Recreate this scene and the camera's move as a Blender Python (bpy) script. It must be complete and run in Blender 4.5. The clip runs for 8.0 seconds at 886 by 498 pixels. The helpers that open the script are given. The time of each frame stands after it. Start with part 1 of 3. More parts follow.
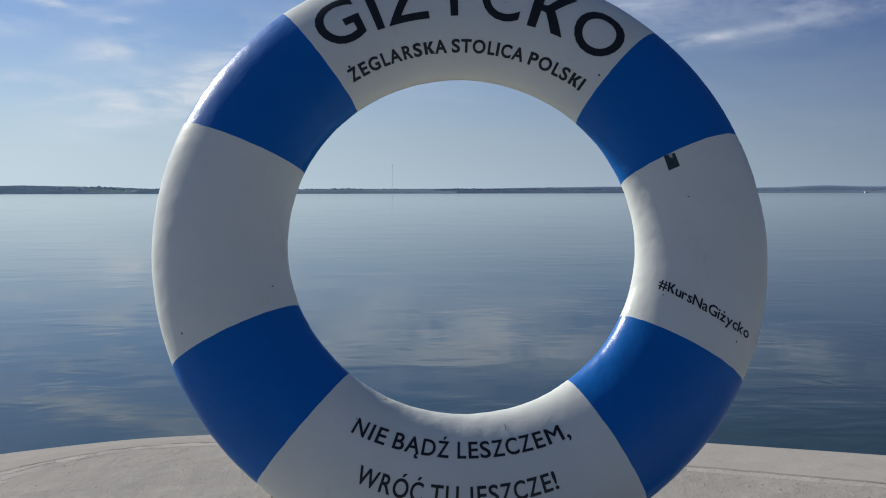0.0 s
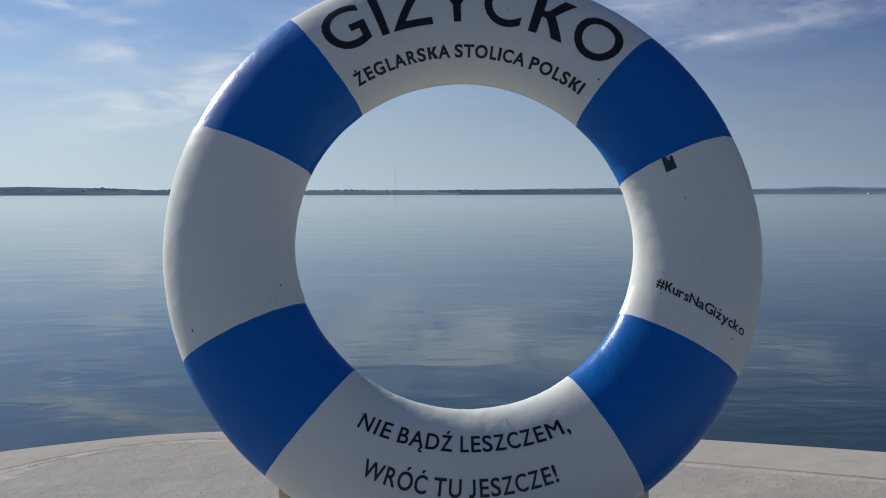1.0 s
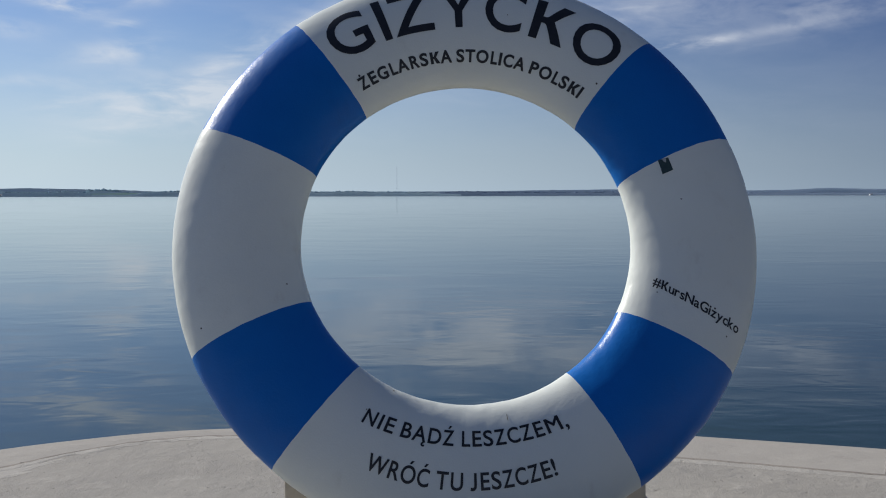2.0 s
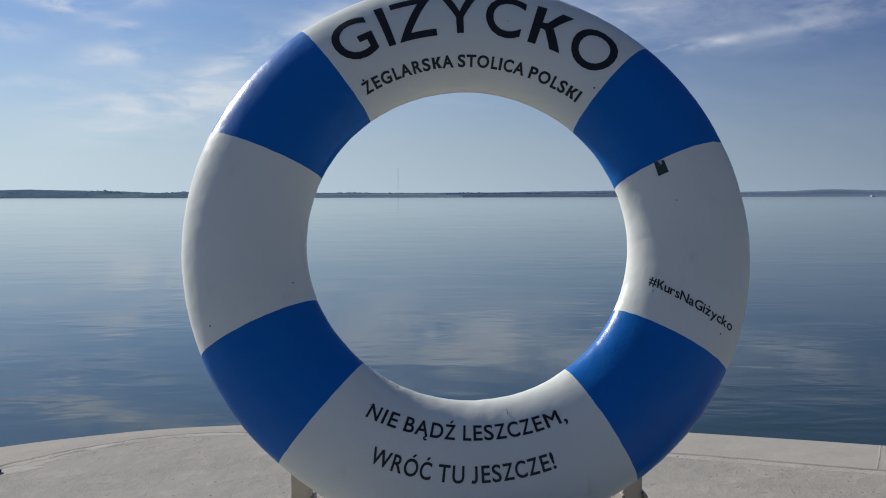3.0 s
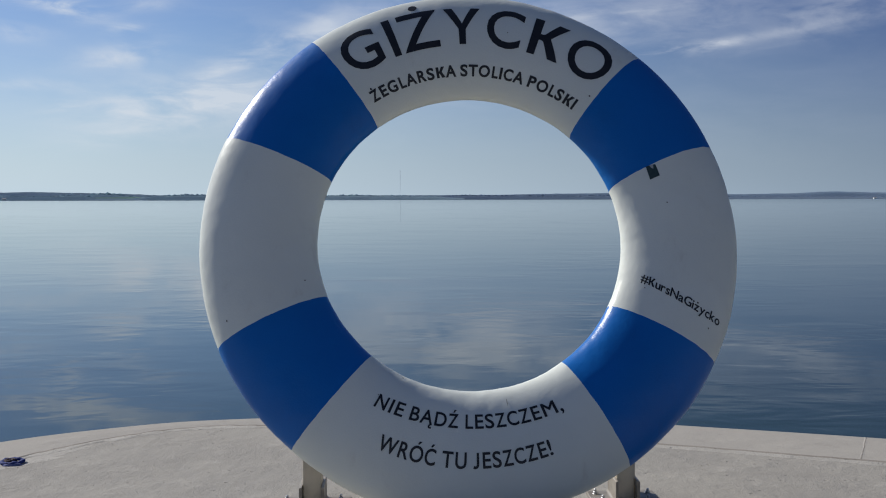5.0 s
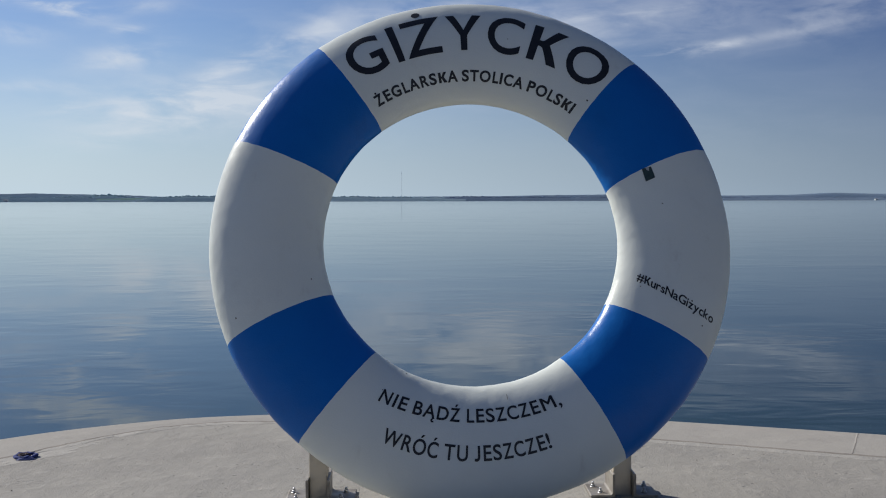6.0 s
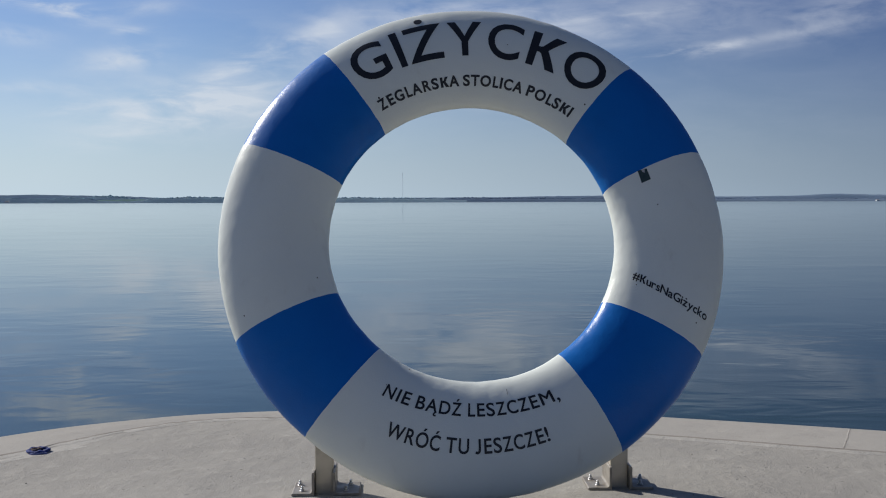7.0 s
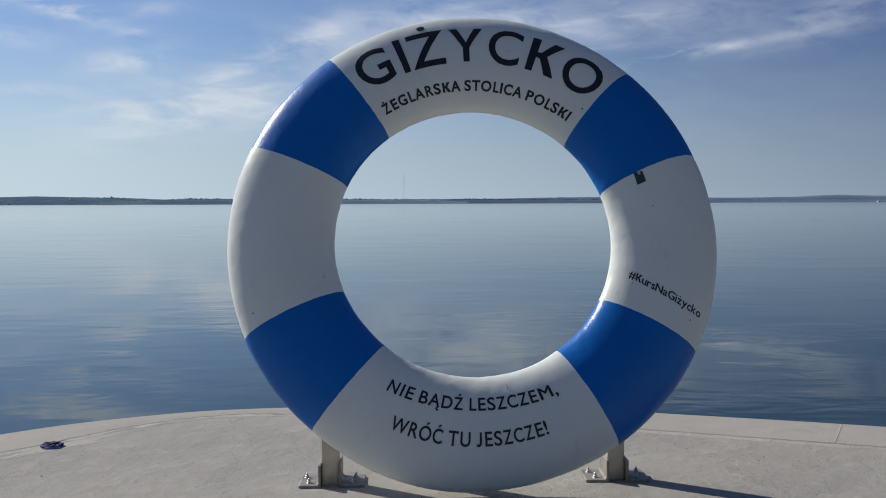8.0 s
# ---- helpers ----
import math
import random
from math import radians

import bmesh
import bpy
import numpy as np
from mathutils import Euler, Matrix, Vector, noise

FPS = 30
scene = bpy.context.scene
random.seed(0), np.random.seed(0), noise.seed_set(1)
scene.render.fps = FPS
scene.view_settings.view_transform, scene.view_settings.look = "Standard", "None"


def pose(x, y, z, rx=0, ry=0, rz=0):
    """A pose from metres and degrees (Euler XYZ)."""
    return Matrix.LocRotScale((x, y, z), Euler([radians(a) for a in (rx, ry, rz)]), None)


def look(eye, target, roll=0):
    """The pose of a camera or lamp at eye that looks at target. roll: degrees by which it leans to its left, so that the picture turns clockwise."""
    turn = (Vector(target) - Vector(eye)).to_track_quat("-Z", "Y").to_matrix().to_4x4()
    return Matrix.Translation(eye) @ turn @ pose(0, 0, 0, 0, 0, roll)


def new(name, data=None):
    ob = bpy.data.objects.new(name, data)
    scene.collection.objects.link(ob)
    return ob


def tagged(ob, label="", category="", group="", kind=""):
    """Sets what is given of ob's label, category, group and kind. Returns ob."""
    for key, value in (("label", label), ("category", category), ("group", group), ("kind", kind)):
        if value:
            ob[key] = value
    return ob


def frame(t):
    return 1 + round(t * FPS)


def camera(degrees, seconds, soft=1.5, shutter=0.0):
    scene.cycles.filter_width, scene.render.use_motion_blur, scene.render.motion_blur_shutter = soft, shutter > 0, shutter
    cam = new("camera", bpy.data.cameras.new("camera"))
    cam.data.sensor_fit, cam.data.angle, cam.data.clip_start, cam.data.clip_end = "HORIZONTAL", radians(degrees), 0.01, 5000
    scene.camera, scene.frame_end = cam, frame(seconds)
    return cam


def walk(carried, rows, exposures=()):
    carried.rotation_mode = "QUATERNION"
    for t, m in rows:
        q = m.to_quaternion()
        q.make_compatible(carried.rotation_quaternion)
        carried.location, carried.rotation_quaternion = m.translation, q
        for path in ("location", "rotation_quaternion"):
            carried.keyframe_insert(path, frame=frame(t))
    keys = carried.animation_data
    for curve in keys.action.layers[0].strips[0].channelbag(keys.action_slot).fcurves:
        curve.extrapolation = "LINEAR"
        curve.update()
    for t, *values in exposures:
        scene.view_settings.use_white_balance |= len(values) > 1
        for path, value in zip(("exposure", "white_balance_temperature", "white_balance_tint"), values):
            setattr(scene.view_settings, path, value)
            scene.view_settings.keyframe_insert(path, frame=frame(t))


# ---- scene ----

# ---- camera and its way: a slow, straight retreat from the ring ----
cam = camera(46.88, 8.0, soft=1.08)
ROWS = [
    (0.0, -0.1436, -4.2499, 1.4547, -0.859, -3.168, 0.083),
    (0.5, -0.1452, -4.3048, 1.4547, -0.778, -3.132, 0.081),
    (1.0, -0.1469, -4.3643, 1.4547, -0.697, -3.096, 0.092),
    (1.5, -0.1486, -4.4191, 1.4547, -0.653, -3.061, 0.090),
    (3.0, -0.1542, -4.6031, 1.4547, -0.543, -2.945, 0.104),
    (3.5, -0.1562, -4.6664, 1.4547, -0.519, -2.920, 0.105),
    (4.0, -0.1583, -4.7326, 1.4547, -0.489, -2.887, 0.110),
    (4.5, -0.1603, -4.7973, 1.4547, -0.457, -2.853, 0.115),
    (6.0, -0.1674, -5.0214, 1.4547, -0.349, -2.738, 0.120),
    (6.5, -0.1698, -5.0979, 1.4547, -0.313, -2.712, 0.131),
    (7.0, -0.1723, -5.1756, 1.4547, -0.292, -2.678, 0.140),
    (7.5, -0.1749, -5.2577, 1.4547, -0.258, -2.637, 0.164),
    (8.0, -0.1777, -5.3457, 1.4547, -0.225, -2.599, 0.190),
]
walk(cam, [(t, pose(x, y, z, 90 + pitch, roll, yaw)) for t, x, y, z, yaw, pitch, roll in ROWS],
     exposures=[(0.0, 0.0, 6500, 10), (8.0, 0.0, 6500, 10)])

# ---- world, sun ----
SUN_EL, SUN_AZ = 34.5, 57.0        # degrees up; degrees to the left of straight ahead
world = bpy.data.worlds.new("sky")
scene.world = world
world.use_nodes = True


class Nodes:
    """A small builder of node trees."""

    def __init__(self, tree):
        self.tree = tree
        tree.nodes.clear()

    def add(self, kind, ins=None, **props):
        node = self.tree.nodes.new(kind)
        for key, value in props.items():
            setattr(node, key, value)
        for key, value in (ins or {}).items():
            self.put(node, key, value)
        return node

    def put(self, node, key, value):
        socket = node.inputs[key]
        if isinstance(value, bpy.types.NodeSocket):
            self.tree.links.new(value, socket)
        else:
            socket.default_value = value

    def math(self, op, a, b=0.0, c=0.0, clamp=False):
        node = self.add("ShaderNodeMath", operation=op, use_clamp=clamp)
        for k, value in enumerate((a, b, c)):
            self.put(node, k, value)
        return node.outputs[0]

    def ramp(self, fac, *stops):
        node = self.add("ShaderNodeValToRGB", {"Fac": fac})
        elements = node.color_ramp.elements
        while len(elements) < len(stops):
            elements.new(0.5)
        for element, (at, colour) in zip(elements, stops):
            element.position = at
            element.color = (*colour, 1) if isinstance(colour, tuple) else (colour, colour, colour, 1)
        return node.outputs["Color"]

    def span(self, value, lo, hi, out0=0.0, out1=1.0, smooth=True):
        node = self.add("ShaderNodeMapRange", {"Value": value, "From Min": lo, "From Max": hi, "To Min": out0, "To Max": out1},
                        interpolation_type="SMOOTHSTEP" if smooth else "LINEAR")
        return node.outputs["Result"]

    def mix(self, fac, a, b, blend="MIX"):
        node = self.add("ShaderNodeMix", data_type="RGBA", blend_type=blend)
        self.put(node, "Factor", fac)
        self.put(node, 6, (*a, 1) if isinstance(a, tuple) else a)
        self.put(node, 7, (*b, 1) if isinstance(b, tuple) else b)
        return node.outputs[2]

    def noise(self, vector, scale, detail=4.0, rough=0.5, lac=2.0, distortion=0.0):
        node = self.add("ShaderNodeTexNoise", {"Vector": vector, "Scale": scale, "Detail": detail, "Roughness": rough,
                                               "Lacunarity": lac, "Distortion": distortion})
        return node.outputs["Fac"]

    def mapping(self, vector, loc=(0, 0, 0), rot=(0, 0, 0), scale=(1, 1, 1)):
        node = self.add("ShaderNodeMapping", {"Vector": vector, "Location": loc, "Rotation": [radians(a) for a in rot], "Scale": scale})
        return node.outputs["Vector"]


w = Nodes(world.node_tree)
sky = w.add("ShaderNodeTexSky", sky_type="NISHITA", sun_disc=False, sun_elevation=radians(SUN_EL), sun_rotation=radians(-SUN_AZ),
            altitude=120.0, air_density=1.0, dust_density=0.5, ozone_density=2.0)
way = w.add("ShaderNodeTexCoord").outputs["Generated"]
flat = w.add("ShaderNodeSeparateXYZ", {"Vector": way})
# clouds: wisps drawn out by the wind, gathered into a few banks; across = x / y, rise = z / y ahead
ahead = w.math("MAXIMUM", flat.outputs["Y"], 0.05)
across, rise = w.math("DIVIDE", flat.outputs["X"], ahead), w.math("DIVIDE", flat.outputs["Z"], ahead)


def bank(u0, v0, long, short, turn):
    c, k = math.cos(radians(turn)), math.sin(radians(turn))
    du, dv = w.math("SUBTRACT", across, u0), w.math("SUBTRACT", rise, v0)
    p = w.math("DIVIDE", w.math("ADD", w.math("MULTIPLY", du, c), w.math("MULTIPLY", dv, k)), long)
    q = w.math("DIVIDE", w.math("SUBTRACT", w.math("MULTIPLY", dv, c), w.math("MULTIPLY", du, k)), short)
    return w.math("POWER", 2.718, w.math("MULTIPLY", w.math("ADD", w.math("MULTIPLY", p, p), w.math("MULTIPLY", q, q)), -1.0))


# each: across, rise, half length, half width, slope in degrees, density
WEST_BANKS = ((-0.356, 0.186, 0.034, 0.0085, -14, 2.1), (-0.392, 0.193, 0.03, 0.007, -8, 1.3), (-0.415, 0.163, 0.035, 0.008, -6, 1.0), (-0.291, 0.187, 0.034, 0.007, 6, 0.8),
              (-0.298, 0.165, 0.022, 0.0045, 3, 0.9), (-0.302, 0.139, 0.036, 0.011, 6, 1.2), (-0.179, 0.136, 0.046, 0.011, 20, 1.5), (-0.235, 0.09, 0.085, 0.02, 8, 1.7),
              (-0.4, 0.112, 0.045, 0.006, -3, 0.8), (-0.345, 0.091, 0.032, 0.006, 4, 0.9), (-0.31, 0.06, 0.04, 0.008, 4, 0.7), (-0.107, 0.168, 0.032, 0.012, 24, 0.7),
              (-0.27, 0.1, 0.13, 0.035, 6, 0.3), (-0.35, 0.33, 0.22, 0.06, 16, 0.35), (-0.335, 0.228, 0.06, 0.013, 5, 1.7), (-0.42, 0.218, 0.05, 0.012, -6, 1.6),
              (-0.2, 0.25, 0.07, 0.016, 5, 1.2))
EAST_BANKS = ((0.225, 0.141, 0.075, 0.0048, 10, 2.2), (0.28, 0.178, 0.1, 0.028, 12, 0.3), (0.39, 0.172, 0.085, 0.013, 12, 0.55), (0.195, 0.183, 0.08, 0.012, 14, 0.45),
              (0.4, 0.193, 0.06, 0.009, 10, 0.55), (0.02, 0.157, 0.14, 0.037, 6, 1.3), (0.05, 0.34, 0.25, 0.05, 10, 0.7))
gathered = 0.08
for u0, v0, long, short, turn, much in WEST_BANKS + EAST_BANKS:
    gathered = w.math("ADD", gathered, w.math("MULTIPLY", bank(u0, v0, long, short, turn), much))
wisps = w.noise(w.mapping(way, loc=(0.31, 0.2, 0.1), rot=(0, -14, 0), scale=(7.0, 7.0, 21.0)), 1.5, 9.0, 0.56, distortion=0.45)
threads = w.noise(w.mapping(way, loc=(0.7, 0.1, 0.4), rot=(0, -20, 0), scale=(11.0, 11.0, 44.0)), 1.5, 6.0, 0.55, distortion=0.8)
cover = w.math("ADD", w.math("MULTIPLY", w.span(wisps, 0.33, 0.66), 0.85), w.math("MULTIPLY", w.span(threads, 0.42, 0.75), 0.45))
cover = w.math("MULTIPLY", cover, w.math("MULTIPLY", gathered, 0.8), clamp=True)
cover = w.math("MULTIPLY", cover, w.span(flat.outputs["Z"], 0.01, 0.07))
# clear air: a deeper blue than the model's, and a pale veil over the horizon that thins upwards and away from the sun
clear = w.mix(1.0, sky.outputs[0], (0.66, 0.88, 1.24), "MULTIPLY")
az, el = radians(SUN_AZ), radians(SUN_EL)
to_sun = Vector((-math.sin(az) * math.cos(el), math.cos(az) * math.cos(el), math.sin(el)))
sunward = w.add("ShaderNodeVectorMath", {0: way, 1: to_sun}, operation="DOT_PRODUCT").outputs["Value"]
# behind the viewer the unseen sky is brightened and greyed to fill the shade
near_sun, behind = w.span(sunward, 0.05, 0.68, smooth=False), w.span(sunward, 0.12, -0.4)
veil = w.mix(near_sun, w.mix(behind, (3.6, 4.8, 6.35), (5.4, 5.9, 6.4)), (8.8, 10.9, 12.5))
deep = w.mix(1.0, clear, w.mix(near_sun, w.mix(behind, (0.35, 0.376, 0.575), (0.53, 0.545, 0.575)), (1.20, 1.09, 1.06)), "MULTIPLY")
# higher up, away from the sun, it is dimmed to darken the water's reflection
upper = w.math("MULTIPLY", w.span(flat.outputs["Z"], 0.17, 0.33), w.math("SUBTRACT", 1.0, w.math("MAXIMUM", near_sun, behind)))
deep = w.mix(upper, deep, w.mix(1.0, deep, (0.72, 0.71, 0.62), "MULTIPLY"))
hazy = w.mix(w.math("MULTIPLY", w.math("POWER", w.span(flat.outputs["Z"], 0.0, 0.225, 1.0, 0.0, smooth=False), 1.8), 0.95), deep, veil)
cloudy = w.mix(w.math("MULTIPLY", cover, 0.68), hazy, w.mix(w.span(sunward, 0.05, 0.6, smooth=False), (8.6, 9.3, 10.9), (11.2, 11.9, 12.8)))
w.add("ShaderNodeOutputWorld", {"Surface": w.add("ShaderNodeBackground", {"Color": cloudy, "Strength": 0.062}).outputs[0]})

sun_data = bpy.data.lights.new("sun", "SUN")
sun_data.energy, sun_data.angle, sun_data.color = 4.4, radians(0.6), (1.0, 0.95, 0.87)
sun = new("sun", sun_data)
sun.matrix_world = look(to_sun * 60, (0, 0, 0))


# ---- materials ----
def material(name):
    mat = bpy.data.materials.new(name)
    mat.use_nodes = True
    return mat, Nodes(mat.node_tree)


def finish(n, colour, rough, metal=0.0, height=None, relief=0.2, distance=0.01, **more):
    ins = {"Base Color": (*colour, 1) if isinstance(colour, tuple) else colour, "Roughness": rough, "Metallic": metal}
    for key, value in more.items():
        ins[key.replace("_", " ")] = value
    shader = n.add("ShaderNodeBsdfPrincipled", ins)
    if height is not None:
        bump = n.add("ShaderNodeBump", {"Height": height, "Strength": relief, "Distance": distance})
        n.put(shader, "Normal", bump.outputs[0])
        n.put(shader, "Coat Normal", bump.outputs[0])
    n.add("ShaderNodeOutputMaterial", {"Surface": shader.outputs[0]})


def place(n):
    return n.add("ShaderNodeTexCoord").outputs["Object"]


def make_paint(name, base, other, dirt, rough, coat, lumps):
    mat, n = material(name)
    at = place(n)
    broad = n.noise(at, 2.3, 4.0, 0.55)
    fine = n.noise(at, 60.0, 3.0, 0.6)
    smear = n.math("MULTIPLY", n.span(n.noise(n.mapping(at, scale=(1, 1, 0.45)), 9.0, 6.0, 0.62), 0.56, 0.78), n.span(broad, 0.42, 0.66))
    colour = n.mix(n.span(broad, 0.3, 0.7), base, other)
    colour = n.mix(n.math("MULTIPLY", smear, 0.35), colour, dirt)
    peel = n.math("ADD", n.math("MULTIPLY", n.noise(at, 130.0, 3.0, 0.6), 0.42), n.math("MULTIPLY", n.noise(at, 38.0, 3.0, 0.55), 0.26))
    finish(n, colour, n.span(fine, 0.2, 0.8, rough - 0.06, rough + 0.08), height=peel, relief=lumps, distance=0.004,
           Coat_Weight=coat, Coat_Roughness=0.28, Specular_IOR_Level=0.06)
    return mat


WHITE = make_paint("white_paint", (0.775, 0.81, 0.755), (0.74, 0.775, 0.72), (0.40, 0.36, 0.31), 0.45, 0.30, 0.40)
BLUE = make_paint("blue_paint", (0.0, 0.145, 0.51), (0.0, 0.132, 0.465), (0.002, 0.10, 0.34), 0.50, 0.62, 0.50)


def make_plain(name, base, other, rough, metal=0.0, scale=20.0, relief=0.2, distance=0.002):
    mat, n = material(name)
    at = place(n)
    a = n.noise(at, scale, 5.0, 0.6)
    colour = n.mix(n.span(a, 0.3, 0.7), base, other)
    finish(n, colour, n.span(n.noise(at, scale * 3, 3.0), 0.2, 0.8, rough - 0.07, rough + 0.1), metal, n.noise(at, scale * 6, 3.0), relief, distance)
    return mat


INK = make_plain("black_vinyl", (0.012, 0.013, 0.016), (0.02, 0.021, 0.024), 0.42, scale=30)
STICKER = make_plain("sticker_film", (0.02, 0.045, 0.05), (0.03, 0.06, 0.06), 0.45, scale=60)
STICKER_PALE = make_plain("sticker_paper", (0.45, 0.47, 0.46), (0.36, 0.38, 0.38), 0.6, scale=60)
CHIP = make_plain("bare_chip", (0.05, 0.04, 0.035), (0.09, 0.07, 0.06), 0.8, scale=80)
RAG_BLUE = make_plain("blue_cloth", (0.006, 0.022, 0.13), (0.012, 0.035, 0.2), 0.8, scale=40, relief=0.5)
RAG_DARK = make_plain("dark_cloth", (0.035, 0.02, 0.028), (0.07, 0.045, 0.05), 0.85, scale=40, relief=0.5)
RAG_PALE = make_plain("pale_cloth", (0.16, 0.19, 0.38), (0.11, 0.13, 0.3), 0.85, scale=40, relief=0.5)
HOUSE_WALL = make_plain("house_wall", (0.80, 0.80, 0.78), (0.76, 0.76, 0.74), 0.8, scale=0.2)
HOUSE_ROOF = make_plain("house_roof", (0.26, 0.27, 0.29), (0.3, 0.3, 0.32), 0.8, scale=0.2)
MAST = make_plain("mast_steel", (0.62, 0.67, 0.74), (0.68, 0.72, 0.78), 0.6, scale=0.1)


def make_steel(name, base, other, rough, metal):
    mat, n = material(name)
    at = place(n)
    brushed = n.noise(n.mapping(at, scale=(60, 60, 3)), 4.0, 4.0, 0.6)
    blotch = n.noise(at, 9.0, 4.0, 0.6)
    colour = n.mix(n.span(blotch, 0.35, 0.68), base, other)
    finish(n, colour, n.span(blotch, 0.3, 0.7, rough - 0.08, rough + 0.12), metal, brushed, 0.15, 0.001)
    return mat


STEEL = make_steel("brushed_steel", (0.58, 0.525, 0.43), (0.49, 0.44, 0.36), 0.5, 0.55)
STEEL_DULL = make_steel("dull_steel", (0.33, 0.305, 0.265), (0.21, 0.185, 0.155), 0.5, 0.3)
BOLT = make_steel("zinc_bolt", (0.60, 0.60, 0.60), (0.45, 0.45, 0.45), 0.42, 0.9)


def make_concrete(name, base, other, pale, dark, seed, pitted=1.0):
    mat, n = material(name)
    at = n.mapping(place(n), loc=(seed, seed * 0.7, 0))
    broad = n.noise(at, 0.9, 5.0, 0.6)
    mid = n.noise(at, 6.0, 6.0, 0.65)
    grit = n.noise(at, 130.0, 3.0, 0.6)
    colour = n.mix(n.span(broad, 0.32, 0.68), base, other)
    colour = n.mix(n.math("MULTIPLY", n.span(mid, 0.52, 0.74), 0.6), colour, pale)
    colour = n.mix(n.math("MULTIPLY", n.span(mid, 0.44, 0.28), 0.22), colour, dark)
    colour = n.mix(n.span(grit, 0.3, 0.75, 0.0, 0.15), colour, dark)
    # scattered pits, in drifts, of two sizes
    drift = n.span(n.noise(at, 1.9, 4.0, 0.6), 0.43, 0.60)
    warped = n.mapping(at, scale=(1.0, 1.25, 1.0))
    small = n.add("ShaderNodeTexVoronoi", {"Vector": warped, "Scale": 62.0, "Randomness": 1.0})
    large = n.add("ShaderNodeTexVoronoi", {"Vector": warped, "Scale": 17.0, "Randomness": 1.0})
    rare = n.span(large.outputs["Color"], 0.68, 0.72)
    pits = n.math("ADD", n.math("MULTIPLY", n.math("MULTIPLY", n.span(small.outputs["Distance"], 0.36, 0.16), drift), 0.48),
                  n.math("MULTIPLY", n.span(large.outputs["Distance"], 0.20, 0.09), rare), clamp=True)
    pits = n.math("MULTIPLY", pits, pitted)
    # the shade inside the pits is mixed into the colour as well
    colour = n.mix(n.math("MULTIPLY", pits, 0.32), colour, dark)
    trowel = n.noise(n.mapping(at, rot=(0, 0, 20), scale=(1.0, 1.7, 1.0)), 3.0, 5.0, 0.55)
    height = n.math("ADD", n.math("MULTIPLY", mid, 0.004 + 0.008 * pitted), n.math("MULTIPLY", grit, 0.001 + 0.0010 * pitted))
    height = n.math("ADD", height, n.math("MULTIPLY", trowel, 0.004 + 0.002 * pitted))
    scuffed = n.math("MULTIPLY", n.noise(n.mapping(at, scale=(1.0, 1.5, 1.0)), 24.0, 4.0, 0.6), n.span(n.noise(at, 2.6, 3.0, 0.55), 0.44, 0.66))
    height = n.math("ADD", height, n.math("MULTIPLY", scuffed, 0.0065 * pitted))
    height = n.math("SUBTRACT", height, n.math("MULTIPLY", pits, 0.0036))
    finish(n, colour, n.span(mid, 0.3, 0.7, 0.80, 0.93), height=height, relief=1.0, distance=1.0, Specular_IOR_Level=0.25)
    return mat


DECK = make_concrete("deck_concrete", (0.361, 0.344, 0.307), (0.319, 0.305, 0.276), (0.435, 0.412, 0.373), (0.15, 0.136, 0.12), 0.0)
COPING = make_concrete("coping_concrete", (0.40, 0.378, 0.338), (0.375, 0.355, 0.32), (0.44, 0.418, 0.378), (0.20, 0.18, 0.16), 5.3, 0.2)
MORTAR = make_concrete("mortar", (0.445, 0.425, 0.385), (0.38, 0.362, 0.328), (0.49, 0.47, 0.43), (0.2, 0.185, 0.16), 9.1)
JOINT = make_concrete("joint_dirt", (0.25, 0.228, 0.2), (0.3, 0.276, 0.24), (0.35, 0.325, 0.28), (0.09, 0.08, 0.07), 2.2)


def make_water():
    mat, n = material("lake_water")
    at = place(n)
    swell = n.noise(n.mapping(at, rot=(0, 0, 8), scale=(0.16, 0.24, 1)), 1.0, 2.0, 0.5)
    ripple = n.noise(n.mapping(at, rot=(0, 0, -6), scale=(1.1, 1.7, 1)), 1.0, 2.0, 0.45, distortion=0.6)
    fine = n.noise(n.mapping(at, rot=(0, 0, 14), scale=(3.6, 6.0, 1)), 1.0, 2.0, 0.5)
    stir = n.span(n.noise(n.mapping(at, loc=(3, 1, 0), scale=(0.16, 0.24, 1)), 1.0, 3.0, 0.6), 0.44, 0.68, 0.10, 1.0)
    height = n.math("ADD", n.math("MULTIPLY", swell, 0.011), n.math("MULTIPLY", n.math("ADD", n.math("MULTIPLY", ripple, 0.0085), n.math("MULTIPLY", fine, 0.0007)), stir))
    out = n.add("ShaderNodeSeparateXYZ", {"Vector": at}).outputs["Y"]
    rough = n.math("MAXIMUM", n.span(stir, 0.1, 1.0, 0.02, 0.06), n.span(out, 60.0, 700.0, 0.02, 0.07, smooth=False))
    # far out the wavelets hide one another, and only their sides that lean towards the pier are left to see
    lean = n.add("ShaderNodeCombineXYZ", {"X": 0.0, "Y": n.span(out, 5.0, 900.0, -0.006, -0.013), "Z": 1.0}).outputs[0]
    lean = n.add("ShaderNodeVectorMath", {0: lean}, operation="NORMALIZE").outputs["Vector"]
    bump = n.add("ShaderNodeBump", {"Height": height, "Strength": 1.0, "Distance": 1.0, "Normal": lean})
    finish(n, (0.018, 0.040, 0.033), rough, IOR=1.333, Normal=bump.outputs[0])
    return mat


WATER = make_water()


